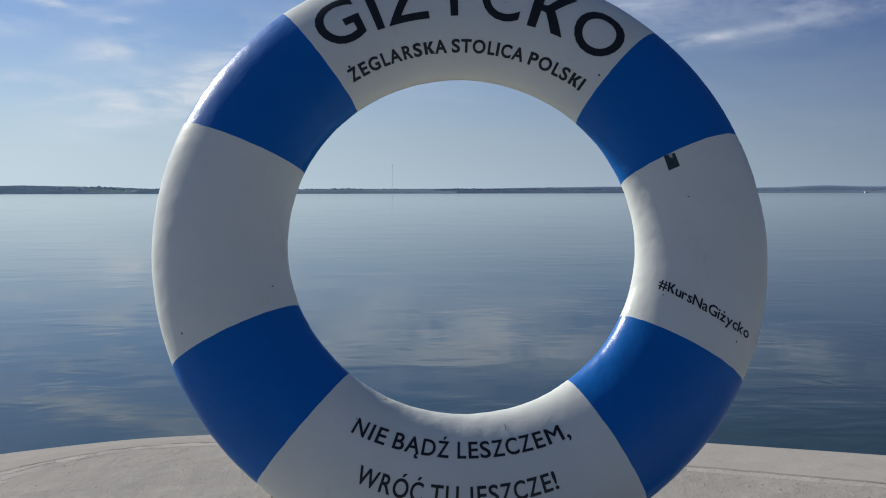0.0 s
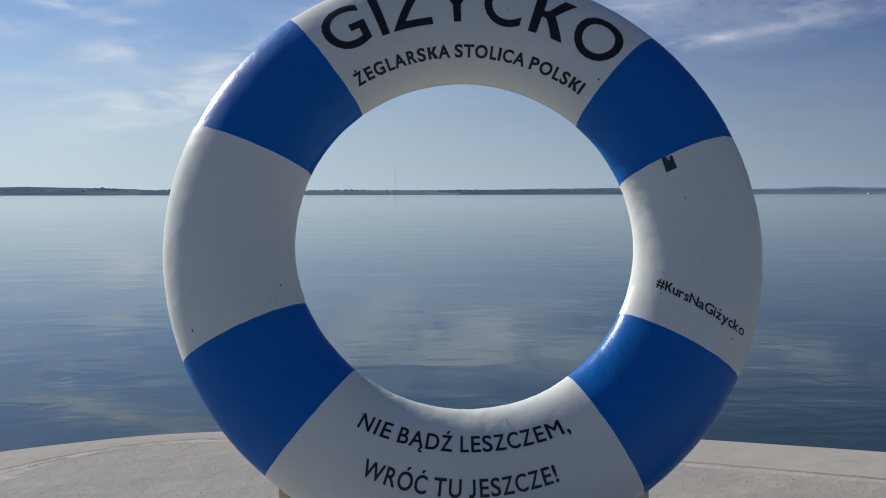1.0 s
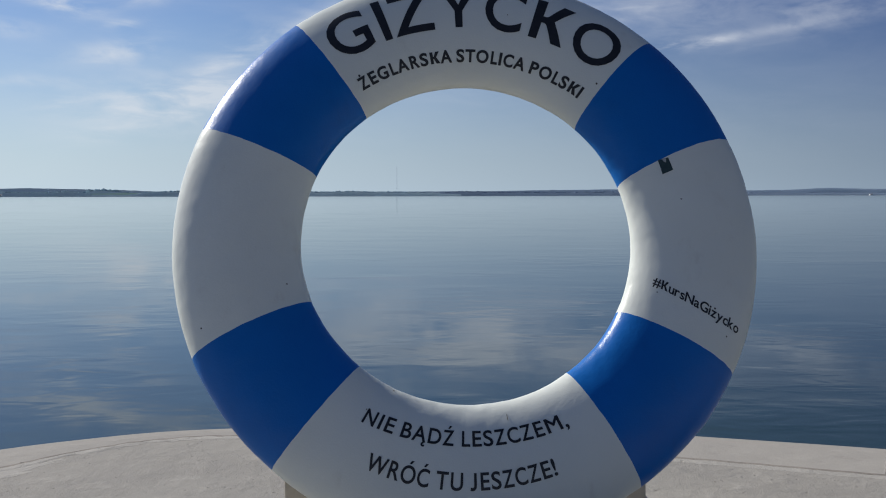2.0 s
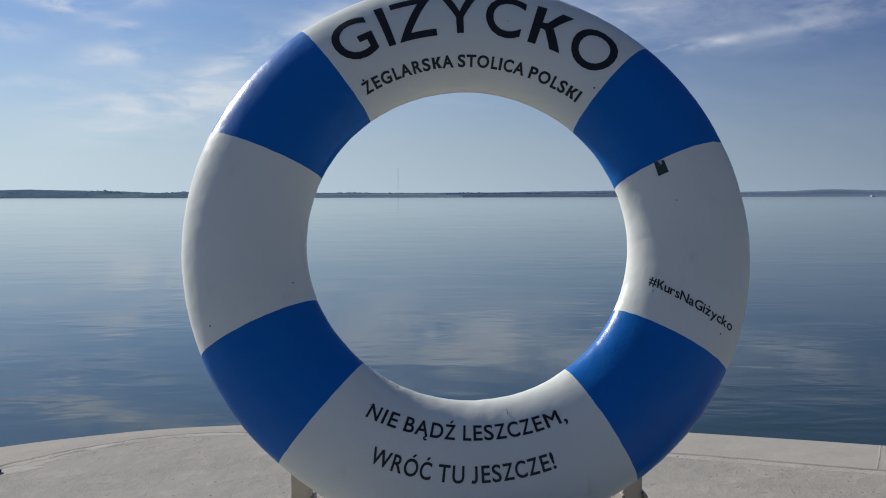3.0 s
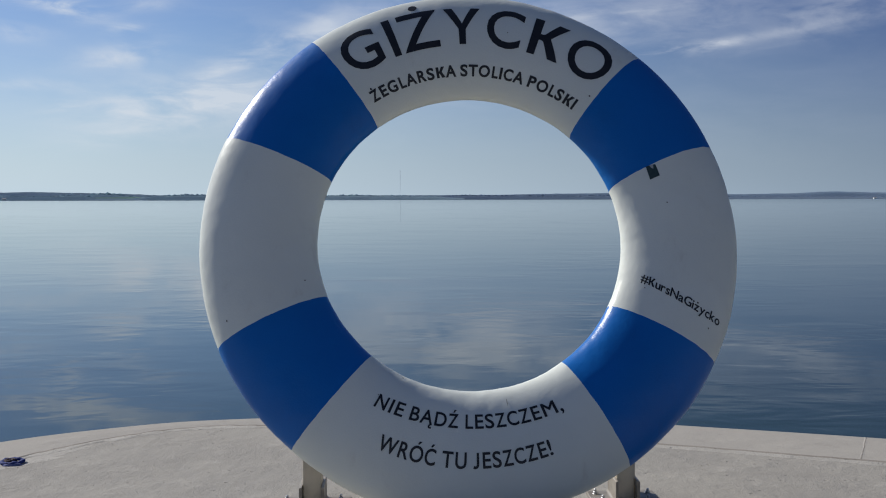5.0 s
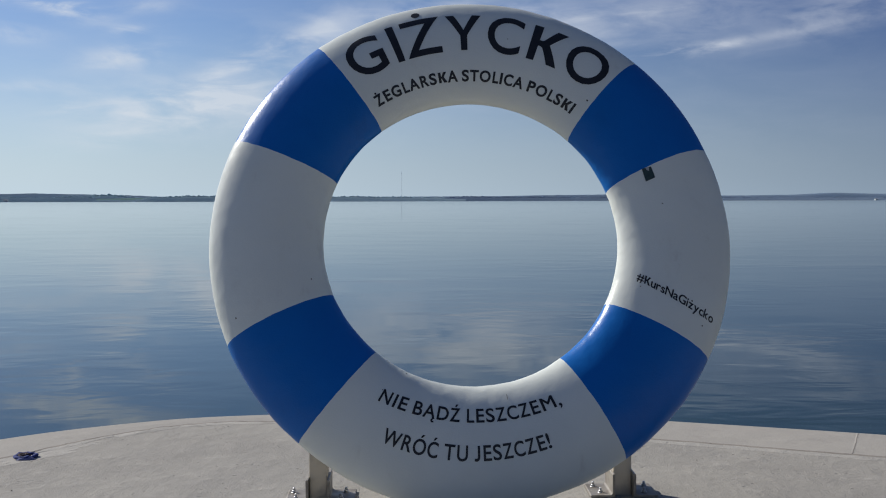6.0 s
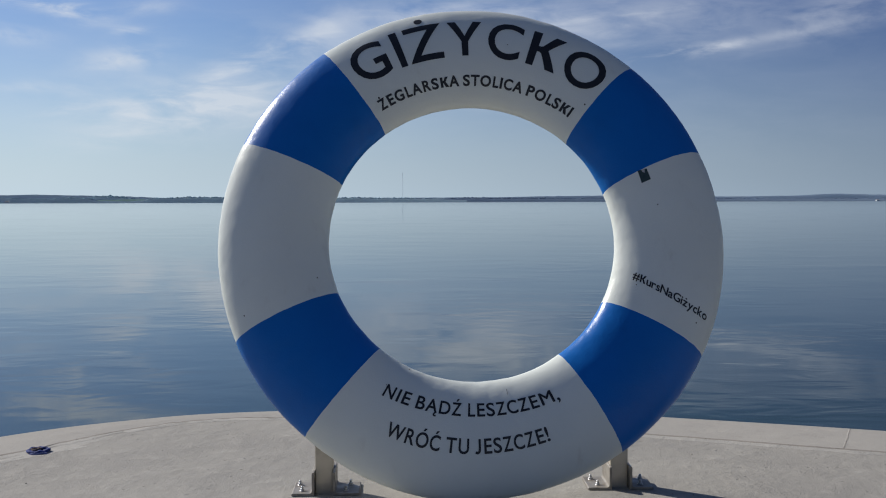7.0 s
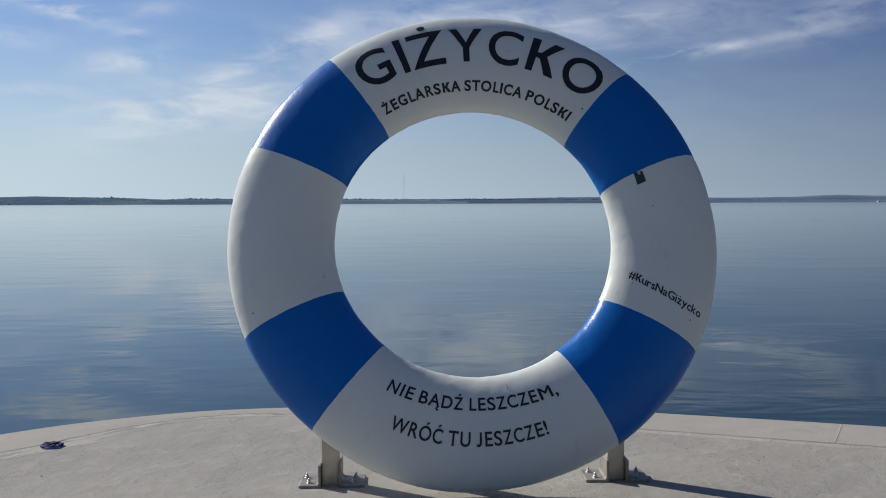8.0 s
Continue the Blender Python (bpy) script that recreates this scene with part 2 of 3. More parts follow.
def make_hazed_woods(name, base, other, pale):
    """Far foliage and fields, the haze before them mixed into the colour: some of the light that falls on leaves comes
    out on their other side.
    """
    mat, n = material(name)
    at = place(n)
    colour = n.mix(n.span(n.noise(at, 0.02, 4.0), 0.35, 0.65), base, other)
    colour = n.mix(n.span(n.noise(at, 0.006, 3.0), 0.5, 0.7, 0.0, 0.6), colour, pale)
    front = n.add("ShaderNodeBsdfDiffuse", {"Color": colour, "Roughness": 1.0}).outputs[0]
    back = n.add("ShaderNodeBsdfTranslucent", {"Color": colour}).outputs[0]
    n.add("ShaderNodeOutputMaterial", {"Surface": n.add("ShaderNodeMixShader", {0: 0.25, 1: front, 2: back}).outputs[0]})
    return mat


# paler and bluer than real leaves: the air's haze is in these colours
WOODS = make_hazed_woods("hazed_woods", (0.52, 0.66, 0.71), (0.55, 0.68, 0.73), (0.56, 0.69, 0.73))
HILLS = make_hazed_woods("hazed_hills", (0.41, 0.53, 0.62), (0.43, 0.55, 0.64), (0.45, 0.57, 0.65))
# darker copy for the eastern shore: its dimmer haze is put into the colour
EAST_SHORE = make_hazed_woods("hazed_east_shore", (0.31, 0.40, 0.51), (0.33, 0.42, 0.53), (0.35, 0.44, 0.55))
FIELD = make_hazed_woods("hazed_field", (0.45, 0.63, 0.53), (0.47, 0.65, 0.55), (0.50, 0.66, 0.58))


# ---- building helpers ----
def mesh_of(name, bm, mat, smooth=False):
    me = bpy.data.meshes.new(name)
    bm.normal_update()
    bm.to_mesh(me)
    bm.free()
    me.materials.append(mat)
    if smooth:
        me.polygons.foreach_set("use_smooth", [True] * len(me.polygons))
    return me


def part(name, bm, mat, parent, label="", smooth=False, m=None):
    ob = new(name, mesh_of(name, bm, mat, smooth))
    ob.parent = parent
    if m is not None:
        ob.matrix_basis = m
    return tagged(ob, label=label)


def box(bm, x0, x1, y0, y1, z0, z1, bevel=0.0):
    made = bmesh.ops.create_cube(bm, size=1.0, matrix=Matrix.Translation(((x0 + x1) / 2, (y0 + y1) / 2, (z0 + z1) / 2)) @ Matrix.Diagonal((x1 - x0, y1 - y0, z1 - z0, 1)))
    if bevel:
        edges = list({e for v in made["verts"] for e in v.link_edges})
        bmesh.ops.bevel(bm, geom=edges, offset=bevel, segments=2, profile=0.5, affect="EDGES")


def spline(points, steps):
    """A smooth line through points (Catmull-Rom)."""
    pts = [Vector(p) for p in points]
    pts = [2 * pts[0] - pts[1]] + pts + [2 * pts[-1] - pts[-2]]
    out = []
    for a, b, c, d in zip(pts, pts[1:], pts[2:], pts[3:]):
        for k in range(steps):
            u = k / steps
            out.append(0.5 * (2 * b + (c - a) * u + (2 * a - 5 * b + 4 * c - d) * u * u + (3 * b - a - 3 * c + d) * u ** 3))
    return out + [pts[-2]]


# ---- the pier: deck, coping along its rounded head, joints ----
WATER_Z = -0.62
OUTER = spline([(-9.7, -12.15), (-6.33, -3.88), (-4.39, -0.67), (-3.01, 1.02), (-2.13, 1.65), (-1.36, 1.87), (-0.2, 1.94), (0.72, 1.84),
                (1.41, 1.62), (2.75, 1.17), (5.11, 0.25), (9.19, -1.53), (14.3, -4.39)], 12)
INNER = spline([(-9.19, -12.46), (-5.92, -4.19), (-3.93, -1.02), (-2.76, 0.52), (-2.13, 1.31), (-1.53, 1.63), (-0.51, 1.55), (0.51, 1.3),
                (1.15, 1.1), (2.48, 0.6), (4.85, -0.26), (8.94, -2.04), (14.09, -4.9)], 12)
GAP = 0.002


def wobble(x, y, size=0.004, scale=7.0):
    return size * noise.noise(Vector((x * scale, y * scale, 1.3)))


pier = tagged(new("pier"), label="pale concrete pier head with a rounded edge", category="pier", kind="structure")


def deck_sheet():
    bm = bmesh.new()
    rows = []
    for k, p in enumerate(INNER):
        q = OUTER[k]
        inward = (p - q).normalized()
        edge = p + inward * GAP
        edge = edge + inward * wobble(edge.x, edge.y, 0.006, 11)
        col = [bm.verts.new((edge.x, edge.y, -0.05)), bm.verts.new((edge.x, edge.y, -0.004)),
               bm.verts.new((edge.x + inward.x * 0.006, edge.y + inward.y * 0.006, 0.0))]
        for s in (0.25, 1.2, 4.0, 10.0, 24.0, 45.0):
            col.append(bm.verts.new((edge.x * (1 + 0.03 * s), edge.y - s, 0.0)))
        rows.append(col)
    for a, b in zip(rows, rows[1:]):
        for k in range(len(a) - 1):
            bm.faces.new((a[k], a[k + 1], b[k + 1], b[k]))
    # the slab's sides and back go down into the water
    rim = rows[0][2:] + [r[-1] for r in rows[1:]] + list(reversed(rows[-1][2:-1]))
    low = [bm.verts.new((v.co.x, v.co.y, WATER_Z - 0.5)) for v in rim]
    for k in range(len(rim) - 1):
        bm.faces.new((rim[k], rim[k + 1], low[k + 1], low[k]))
    bmesh.ops.recalc_face_normals(bm, faces=bm.faces)
    if sum(f.normal.z for f in bm.faces) < 0:
        for f in bm.faces:
            f.normal_flip()
    return bm


part("deck", deck_sheet(), DECK, pier, "weathered pale concrete slab with pits and stains")


def coping_block(k0, k1):
    """One cast block of the coping, between two stations of the pier's edge."""
    bm = bmesh.new()
    rows = []
    for k in range(k0, k1 + 1):
        o, i = OUTER[k], INNER[k]
        out = (o - i).normalized()
        along = ((OUTER[min(k + 1, len(OUTER) - 1)] - OUTER[max(k - 1, 0)])).normalized()
        slip = along * (0.0009 if k == k0 else -0.0009 if k == k1 else 0.0)
        o, i = o + slip, i + slip
        top = 0.0005
        prof = [(i, -0.08), (i + out * wobble(i.x, i.y, 0.005, 9), top - 0.006), (i + out * 0.008, top), ((i + o) / 2, top + 0.003),
                (o - out * 0.014, top), (o - out * 0.004, top - 0.005), (o + out * wobble(o.x, o.y, 0.004), top - 0.02), (o, -0.45), (o - out * 0.02, WATER_Z - 0.5)]
        rows.append([bm.verts.new((p.x, p.y, z)) for p, z in prof])
    for a, b in zip(rows, rows[1:]):
        for k in range(len(a) - 1):
            bm.faces.new((a[k], a[k + 1], b[k + 1], b[k]))
    bm.faces.new(rows[0])
    bm.faces.new(list(reversed(rows[-1])))
    bmesh.ops.recalc_face_normals(bm, faces=bm.faces)
    return bm


def station(x):
    return min(range(len(OUTER)), key=lambda k: abs(OUTER[k].x - x) + (100 if OUTER[k].y < -13 else 0))


STOPS = [0, station(-6.6), station(-4.1), station(-0.3), station(2.41), station(5.6), station(9.5), len(OUTER) - 1]
for a, b in zip(STOPS, STOPS[1:]):
    part("coping_block", coping_block(a, b), COPING, pier)


def butt_joint(k):
    """Crumbled mortar in the joint between two blocks of the coping, and the open crack in it."""
    o, i = OUTER[k], INNER[k]
    along = Vector((-(o - i).y, (o - i).x)).normalized()
    fill, crack = bmesh.new(), bmesh.new()
    for bm, half, stray, z in ((fill, 0.010, 0.014, 0.0011), (crack, 0.0024, 0.010, 0.0019)):
        rows = []
        for j in range(41):
            u = 0.02 + 0.945 * j / 40
            p, rise = i.lerp(o, u), z + 0.003 * (1 - abs(2 * u - 1))
            bend = along * (stray * noise.noise(Vector((j * 0.21, 3.0, k))))
            a = p + bend - along * half * (1 + 1.3 * noise.noise(Vector((j * 0.55, 1.0, k))))
            b = p + bend + along * half * (1 + 1.3 * noise.noise(Vector((j * 0.55, 7.0, k))))
            rows.append([bm.verts.new((a.x, a.y, rise - 0.001)), bm.verts.new((a.x * 0.8 + b.x * 0.2, a.y * 0.8 + b.y * 0.2, rise)),
                         bm.verts.new((a.x * 0.2 + b.x * 0.8, a.y * 0.2 + b.y * 0.8, rise)), bm.verts.new((b.x, b.y, rise - 0.001))])
        for a, b in zip(rows, rows[1:]):
            for j in range(3):
                bm.faces.new((a[j], b[j], b[j + 1], a[j + 1]))
        bmesh.ops.recalc_face_normals(bm, faces=bm.faces)
        if sum(f.normal.z for f in bm.faces) < 0:
            for f in bm.faces:
                f.normal_flip()
    part("joint_mortar", fill, MORTAR, pier, "crumbled mortar between two coping blocks")
    part("joint_crack", crack, JOINT, pier, "dirty crack in the mortar")


for stop in STOPS[1:-1]:
    butt_joint(stop)


def joint_strip(depth, lo, hi, z, crumble):
    """A strip that follows the inner joint; lo and hi: metres from it, towards the deck."""
    bm = bmesh.new()
    rows = []
    fine = [INNER[k].lerp(INNER[k + 1], u / 4) for k in range(len(INNER) - 1) for u in range(4)]
    outer = [OUTER[k].lerp(OUTER[k + 1], u / 4) for k in range(len(OUTER) - 1) for u in range(4)]
    for p, q in zip(fine, outer):
        inward = (p - q).normalized()
        ragged = crumble * (0.32 + 0.68 * min(1.0, max(0.0, -0.3 - p.x)))     # neat to the east, crumbled to the west
        a = p + inward * (lo + ragged * noise.noise(Vector((p.x * 9, p.y * 9, 4))))
        b = p + inward * (hi + ragged * 1.6 * noise.noise(Vector((p.x * 6, p.y * 6, 8))))
        rows.append((bm.verts.new((a.x, a.y, z - depth)), bm.verts.new((a.x, a.y, z)), bm.verts.new((a.x * 0.3 + b.x * 0.7, a.y * 0.3 + b.y * 0.7, z)), bm.verts.new((b.x, b.y, z - depth))))
    for a, b in zip(rows, rows[1:]):
        for k in range(3):
            bm.faces.new((a[k], a[k + 1], b[k + 1], b[k]))
    bmesh.ops.recalc_face_normals(bm, faces=bm.faces)
    return bm


part("joint_filler", joint_strip(0.02, -0.03, 0.03, -0.0010, 0.0), JOINT, pier, "dirt-filled joint beside the coping")
part("joint_dirt", joint_strip(0.001, -0.034, 0.004, 0.0020, 0.030), JOINT, pier, "dark gritty line of dirt beside the coping")
part("mortar_fillet", joint_strip(0.0022, 0.004, 0.075, 0.0026, 0.036), MORTAR, pier, "pale crumbled mortar along the joint")


def smear(x, y, long, wide, turn, seed):
    """A thin, ragged patch of old mortar on the slab."""
    bm = bmesh.new()
    c, k = math.cos(radians(turn)), math.sin(radians(turn))
    mid = bm.verts.new((x, y, 0.0026))
    rim = []
    for j in range(40):
        a = 2 * math.pi * j / 40
        r = 1 + 0.55 * noise.fractal(Vector((math.cos(a) * 1.8, math.sin(a) * 1.8, seed)), 1.0, 2.0, 3)
        u, v = long * r * math.cos(a), wide * r * math.sin(a)
        rim.append(bm.verts.new((x + u * c - v * k, y + u * k + v * c, 0.0006)))
    for a, b in zip(rim, rim[1:] + rim[:1]):
        bm.faces.new((mid, a, b))
    return bm


for x, y, long, wide, turn, seed in ((-2.44, 0.76, 0.26, 0.075, 50, 1), (-2.30, 0.98, 0.16, 0.030, 52, 2), (-2.62, 0.52, 0.12, 0.030, 52, 3), (-1.95, 1.40, 0.14, 0.022, 40, 4),
                                     (-1.62, 1.56, 0.12, 0.016, 24, 5), (-2.05, 1.30, 0.07, 0.012, 45, 6)):
    part("mortar_smear", smear(x, y, long, wide, turn, seed), MORTAR, pier, "pale smear of old mortar")


# ---- the lake and the far shore ----
def lake_sheet():
    bm = bmesh.new()
    v = [bm.verts.new(p) for p in ((-4200, -4300, WATER_Z), (4200, -4300, WATER_Z), (4200, 4300, WATER_Z), (-4200, 4300, WATER_Z))]
    bm.faces.new(v)
    return bm


tagged(new("water", mesh_of("water", lake_sheet(), WATER)), label="calm blue lake with faint ripples reflecting the sky", category="lake", kind="structure")

FAR = 2000.0


def shore_x(mils):
    """Bearings and heights on the far shore are in thousandths of its distance."""
    return -0.157 + FAR * mils / 1000


def shore_h(mils):
    return FAR * mils / 1000


def profile(stops, bearing):
    for (a, ha), (b, hb) in zip(stops, stops[1:]):
        if a <= bearing <= b:
            u = (bearing - a) / (b - a)
            u = u * u * (3 - 2 * u)
            return ha + (hb - ha) * u
    return stops[0][1] if bearing < stops[0][0] else stops[-1][1]


def hill(name, stops, y0, deep, mat, label, rough):
    bm = bmesh.new()
    rows = []
    lo, hi = stops[0][0], stops[-1][0]
    count = int((hi - lo) / 3.75)
    for k in range(count + 1):
        bearing = lo + (hi - lo) * k / count
        x, top = shore_x(bearing), shore_h(profile(stops, bearing))
        top += rough * noise.fractal(Vector((bearing * 0.144, y0, 0)), 1.0, 2.0, 4)
        s = y0 / FAR
        rows.append([bm.verts.new((x * s, y0, WATER_Z - 0.3)), bm.verts.new((x * s, y0 + 4, 1.0)), bm.verts.new((x * s, y0 + deep * 0.3, top * s * 0.6)),
                     bm.verts.new((x * s, y0 + deep * 0.6, top * s * 0.92)), bm.verts.new((x * s, y0 + deep, top * s))])
    for a, b in zip(rows, rows[1:]):
        for k in range(len(a) - 1):
            bm.faces.new((a[k], b[k], b[k + 1], a[k + 1]))
    bmesh.ops.recalc_face_normals(bm, faces=bm.faces)
    return tagged(new(name, mesh_of(name, bm, mat, True)), label=label, category="hills", kind="structure")


def far_bank():
    bm = bmesh.new()
    rows = []
    for k in range(121):
        x = -2600 + 5200 * k / 120
        y = 1962 + 8 * noise.noise(Vector((x * 0.01, 0, 0)))
        rows.append([bm.verts.new((x, y, WATER_Z - 0.4)), bm.verts.new((x, y + 3, 0.0)), bm.verts.new((x, y + 450, 0.6))])
    for a, b in zip(rows, rows[1:]):
        for k in range(2):
            bm.faces.new((a[k], b[k], b[k + 1], a[k + 1]))
    return bm


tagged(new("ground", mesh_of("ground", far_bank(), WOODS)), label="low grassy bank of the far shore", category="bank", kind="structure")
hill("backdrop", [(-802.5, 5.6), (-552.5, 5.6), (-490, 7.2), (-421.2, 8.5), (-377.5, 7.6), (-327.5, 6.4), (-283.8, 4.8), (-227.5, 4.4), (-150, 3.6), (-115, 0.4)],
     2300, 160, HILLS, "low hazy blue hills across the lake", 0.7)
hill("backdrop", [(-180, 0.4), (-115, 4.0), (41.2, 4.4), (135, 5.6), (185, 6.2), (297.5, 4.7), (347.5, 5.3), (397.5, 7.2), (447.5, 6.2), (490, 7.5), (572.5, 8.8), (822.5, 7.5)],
     2250, 42, EAST_SHORE, "low wooded hills across the lake, blue-grey haze in their colour", 0.5)
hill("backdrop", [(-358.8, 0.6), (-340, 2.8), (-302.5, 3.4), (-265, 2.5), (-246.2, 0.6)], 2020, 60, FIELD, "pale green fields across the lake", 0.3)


def woods(name, y0, stops, seed, step, label, size, mat):
    """Crowns of far trees along the shore, in clumps: too far off to be counted."""
    rng = random.Random(seed)
    ico = bmesh.new()
    bmesh.ops.create_icosphere(ico, subdivisions=1, radius=1.0)
    base = [v.co.copy() for v in ico.verts]
    tris = [[v.index for v in f.verts] for f in ico.faces]
    ico.free()
    verts, faces = [], []
    bearing = stops[0][0]
    while bearing < stops[-1][0]:
        top = profile(stops, bearing)
        bearing += step * rng.uniform(0.5, 1.5)
        if top < 0.5:
            continue
        s = y0 / FAR
        for layer in range(3):
            x = (shore_x(bearing + rng.uniform(-1.25, 1.25))) * s
            r = size * rng.uniform(0.5, 1.3)
            peak = shore_h(top) * s * (1, 0.72, 0.42)[layer] * rng.uniform(0.82, 1.08)
            r = min(r, peak * 0.62)
            y = y0 + (18, 9, 0)[layer] + rng.uniform(-3, 3)
            at = len(verts)
            turn = Matrix.Rotation(rng.uniform(0, 6.28), 3, "Z")
            for c in base:
                d = turn @ c
                k = rng.uniform(0.78, 1.18)
                verts.append((x + d.x * r * k * rng.uniform(1.4, 2.1), y + d.y * r * k, peak - r + d.z * r * k * (1.0 if d.z > 0 else 1.7)))
            faces += [[i + at for i in f] for f in tris]
    me = bpy.data.meshes.new(name)
    me.from_pydata(verts, [], faces)
    me.polygons.foreach_set("use_smooth", [True] * len(me.polygons))
    me.materials.append(mat)
    # added smooth slope that evens out the shade between the crowns
    hill("backdrop", [(bearing, 0.70 * h) for bearing, h in stops], y0 - 16, 26, mat, "smooth added front of the distant woods, haze in its colour", 0.5)
    return tagged(new(name, me), label=label, category="woods", kind="stuff")


woods("hazed_woods", 1990, [(-771.2, 4.4), (-527.5, 5), (-490, 5.9), (-465, 5), (-421.2, 5.3), (-383.8, 4.4), (-365, 5.6), (-346.2, 5.3), (-336.2, 1.9), (-326.2, 1.9), (-302.5, 1.6), (-291.2, 2.5), (-283.8, 5), (-265, 5), (-243.1, 5.9), (-215, 5.6),
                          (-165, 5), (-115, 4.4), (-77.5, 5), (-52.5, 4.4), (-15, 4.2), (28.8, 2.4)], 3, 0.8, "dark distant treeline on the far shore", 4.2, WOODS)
woods("hazed_woods", 2000, [(-15, 2.6), (28.8, 4.6), (72.5, 4.2), (135, 3.9), (185, 4.2), (260, 3.5), (297.5, 3.1), (341.2, 2.8), (397.5, 2.9),
                          (447.5, 2.6), (472.5, 3.8), (490, 4.8), (572.5, 5.4), (791.2, 5.0)], 4, 0.8, "distant treeline on the far shore, blue-grey haze in its colour", 4.2, EAST_SHORE)
woods("hazed_woods", 2110, [(-345, 4.4), (-336.2, 6.9), (-326.2, 7.5), (-313.8, 6.6), (-305, 5), (-296.2, 3.8)], 5, 0.8, "trees on the rise behind the fields", 4.2, WOODS)


# ---- the giant lifebuoy ----
RING_C = Vector((0, 0, 1.2596))
YAW, LEAN_BACK = radians(1.2413), radians(18.053)
EX = Vector((math.cos(YAW), math.sin(YAW), 0))
EN = Vector((math.sin(YAW) * math.cos(LEAN_BACK), -math.cos(YAW) * math.cos(LEAN_BACK), math.sin(LEAN_BACK)))
EZ = EN.cross(EX)
R, RA, RB = 1.0, 0.2776, 0.1264      # ring's radius; half width and half depth of its section


def ring_point(phi, theta, lift=0.0):
    """phi: degrees round the ring; theta: degrees round its section, 0 outermost, 90 facing the viewer."""
    a, b = radians(phi), radians(theta)
    e = EX * math.cos(a) + EZ * math.sin(a)
    normal = (e * (math.cos(b) / RA) + EN * (math.sin(b) / RB)).normalized()
    sag = 0.014 * math.exp(-((phi % 360 - 257.0) / 19.0) ** 2) * max(0.0, math.cos(b))      # the foot bulges a little
    p = RING_C + e * (R + RA * math.cos(b) + sag) + EN * (RB * math.sin(b))
    uneven = 0.0022 * noise.noise(p * 5.0) + 0.0011 * noise.noise(p * 13.0)
    uneven += (0.0010 * noise.noise(p * 23.0) + 0.0005 * noise.noise(p * 47.0)) * math.cos(b) ** 2      # filler left lumpy at the rims
    return p + normal * (uneven + lift)


ARC = [0.0]
for step in range(1, 361):
    t0, t1 = radians((step - 1) / 2), radians(step / 2)
    ARC.append(ARC[-1] + math.hypot(RA * (math.cos(t1) - math.cos(t0)), RB * (math.sin(t1) - math.sin(t0))))


def theta_at(s):
    """The angle on the section at s metres outwards from the middle of its face."""
    want = ARC[180] - s
    for k in range(360):
        if ARC[k + 1] >= want:
            return (k + (want - ARC[k]) / (ARC[k + 1] - ARC[k])) / 2
    return 180.0


lifebuoy = tagged(new("lifebuoy_sculpture"), label="giant white and blue lifebuoy leaning back on two steel posts", category="sculpture")
# seams between the colours: degrees round the ring, and how far the hand-masked edge strays towards the outer rim and the sides
SEAMS = [(21.39, 0.5, 1.5), (48.0, 0.22, 1.81), (127.33, -0.27, -0.18), (156.43, 0.15, -0.1),
         (202.74, 0.74, -0.86), (230.25, -0.12, -0.11), (304.45, -0.75, 0.32), (332.95, -0.54, 0.88)]


def seam(k, th):
    phi, outwards, sides = SEAMS[k % 8]
    b = radians(th)
    stray = outwards * math.cos(b) + sides * (max(0.0, math.sin(b)) - 1)
    return phi + stray + 0.10 * noise.noise(Vector((phi, th * 0.11, 0)))


def ring_section(which):
    """The shell of the ring between two seams."""
    bm = bmesh.new()
    lap = 360 if which == 7 else 0
    steps, around = round(2 * (SEAMS[(which + 1) % 8][0] + lap - SEAMS[which][0])), 160
    rows = []
    for k in range(steps + 1):
        row = []
        for j in range(around):
            th = 360 * j / around
            a, b = seam(which, th), seam(which + 1, th) + lap
            row.append(bm.verts.new(ring_point(a + (b - a) * k / steps, th)))
        rows.append(row)
    for a, b in zip(rows, rows[1:]):
        for j in range(around):
            bm.faces.new((a[j], a[(j + 1) % around], b[(j + 1) % around], b[j]))
    bmesh.ops.recalc_face_normals(bm, faces=bm.faces)
    return bm


for k in range(8):
    if k % 2 == 0:
        part("blue_section", ring_section(k), BLUE, lifebuoy, "glossy blue painted section of the ring", True)
    else:
        part("white_section", ring_section(k), WHITE, lifebuoy, "white painted section of the ring", True)

# ---- lettering ----
CAP = 0.682                          # capital height of the built-in font at size 1


def stroke(bm, points, half):
    """A pen stroke of even width along points, with mitred joints."""
    left, right = [], []
    for k, p in enumerate(points):
        d = (points[min(k + 1, len(points) - 1)] - points[max(k - 1, 0)]).normalized()
        side = Vector((-d.y, d.x)) * half
        left.append(bm.verts.new((p.x + side.x, p.y + side.y, 0)))
        right.append(bm.verts.new((p.x - side.x, p.y - side.y, 0)))
    for k in range(len(points) - 1):
        bm.faces.new((left[k], right[k], right[k + 1], left[k + 1]))


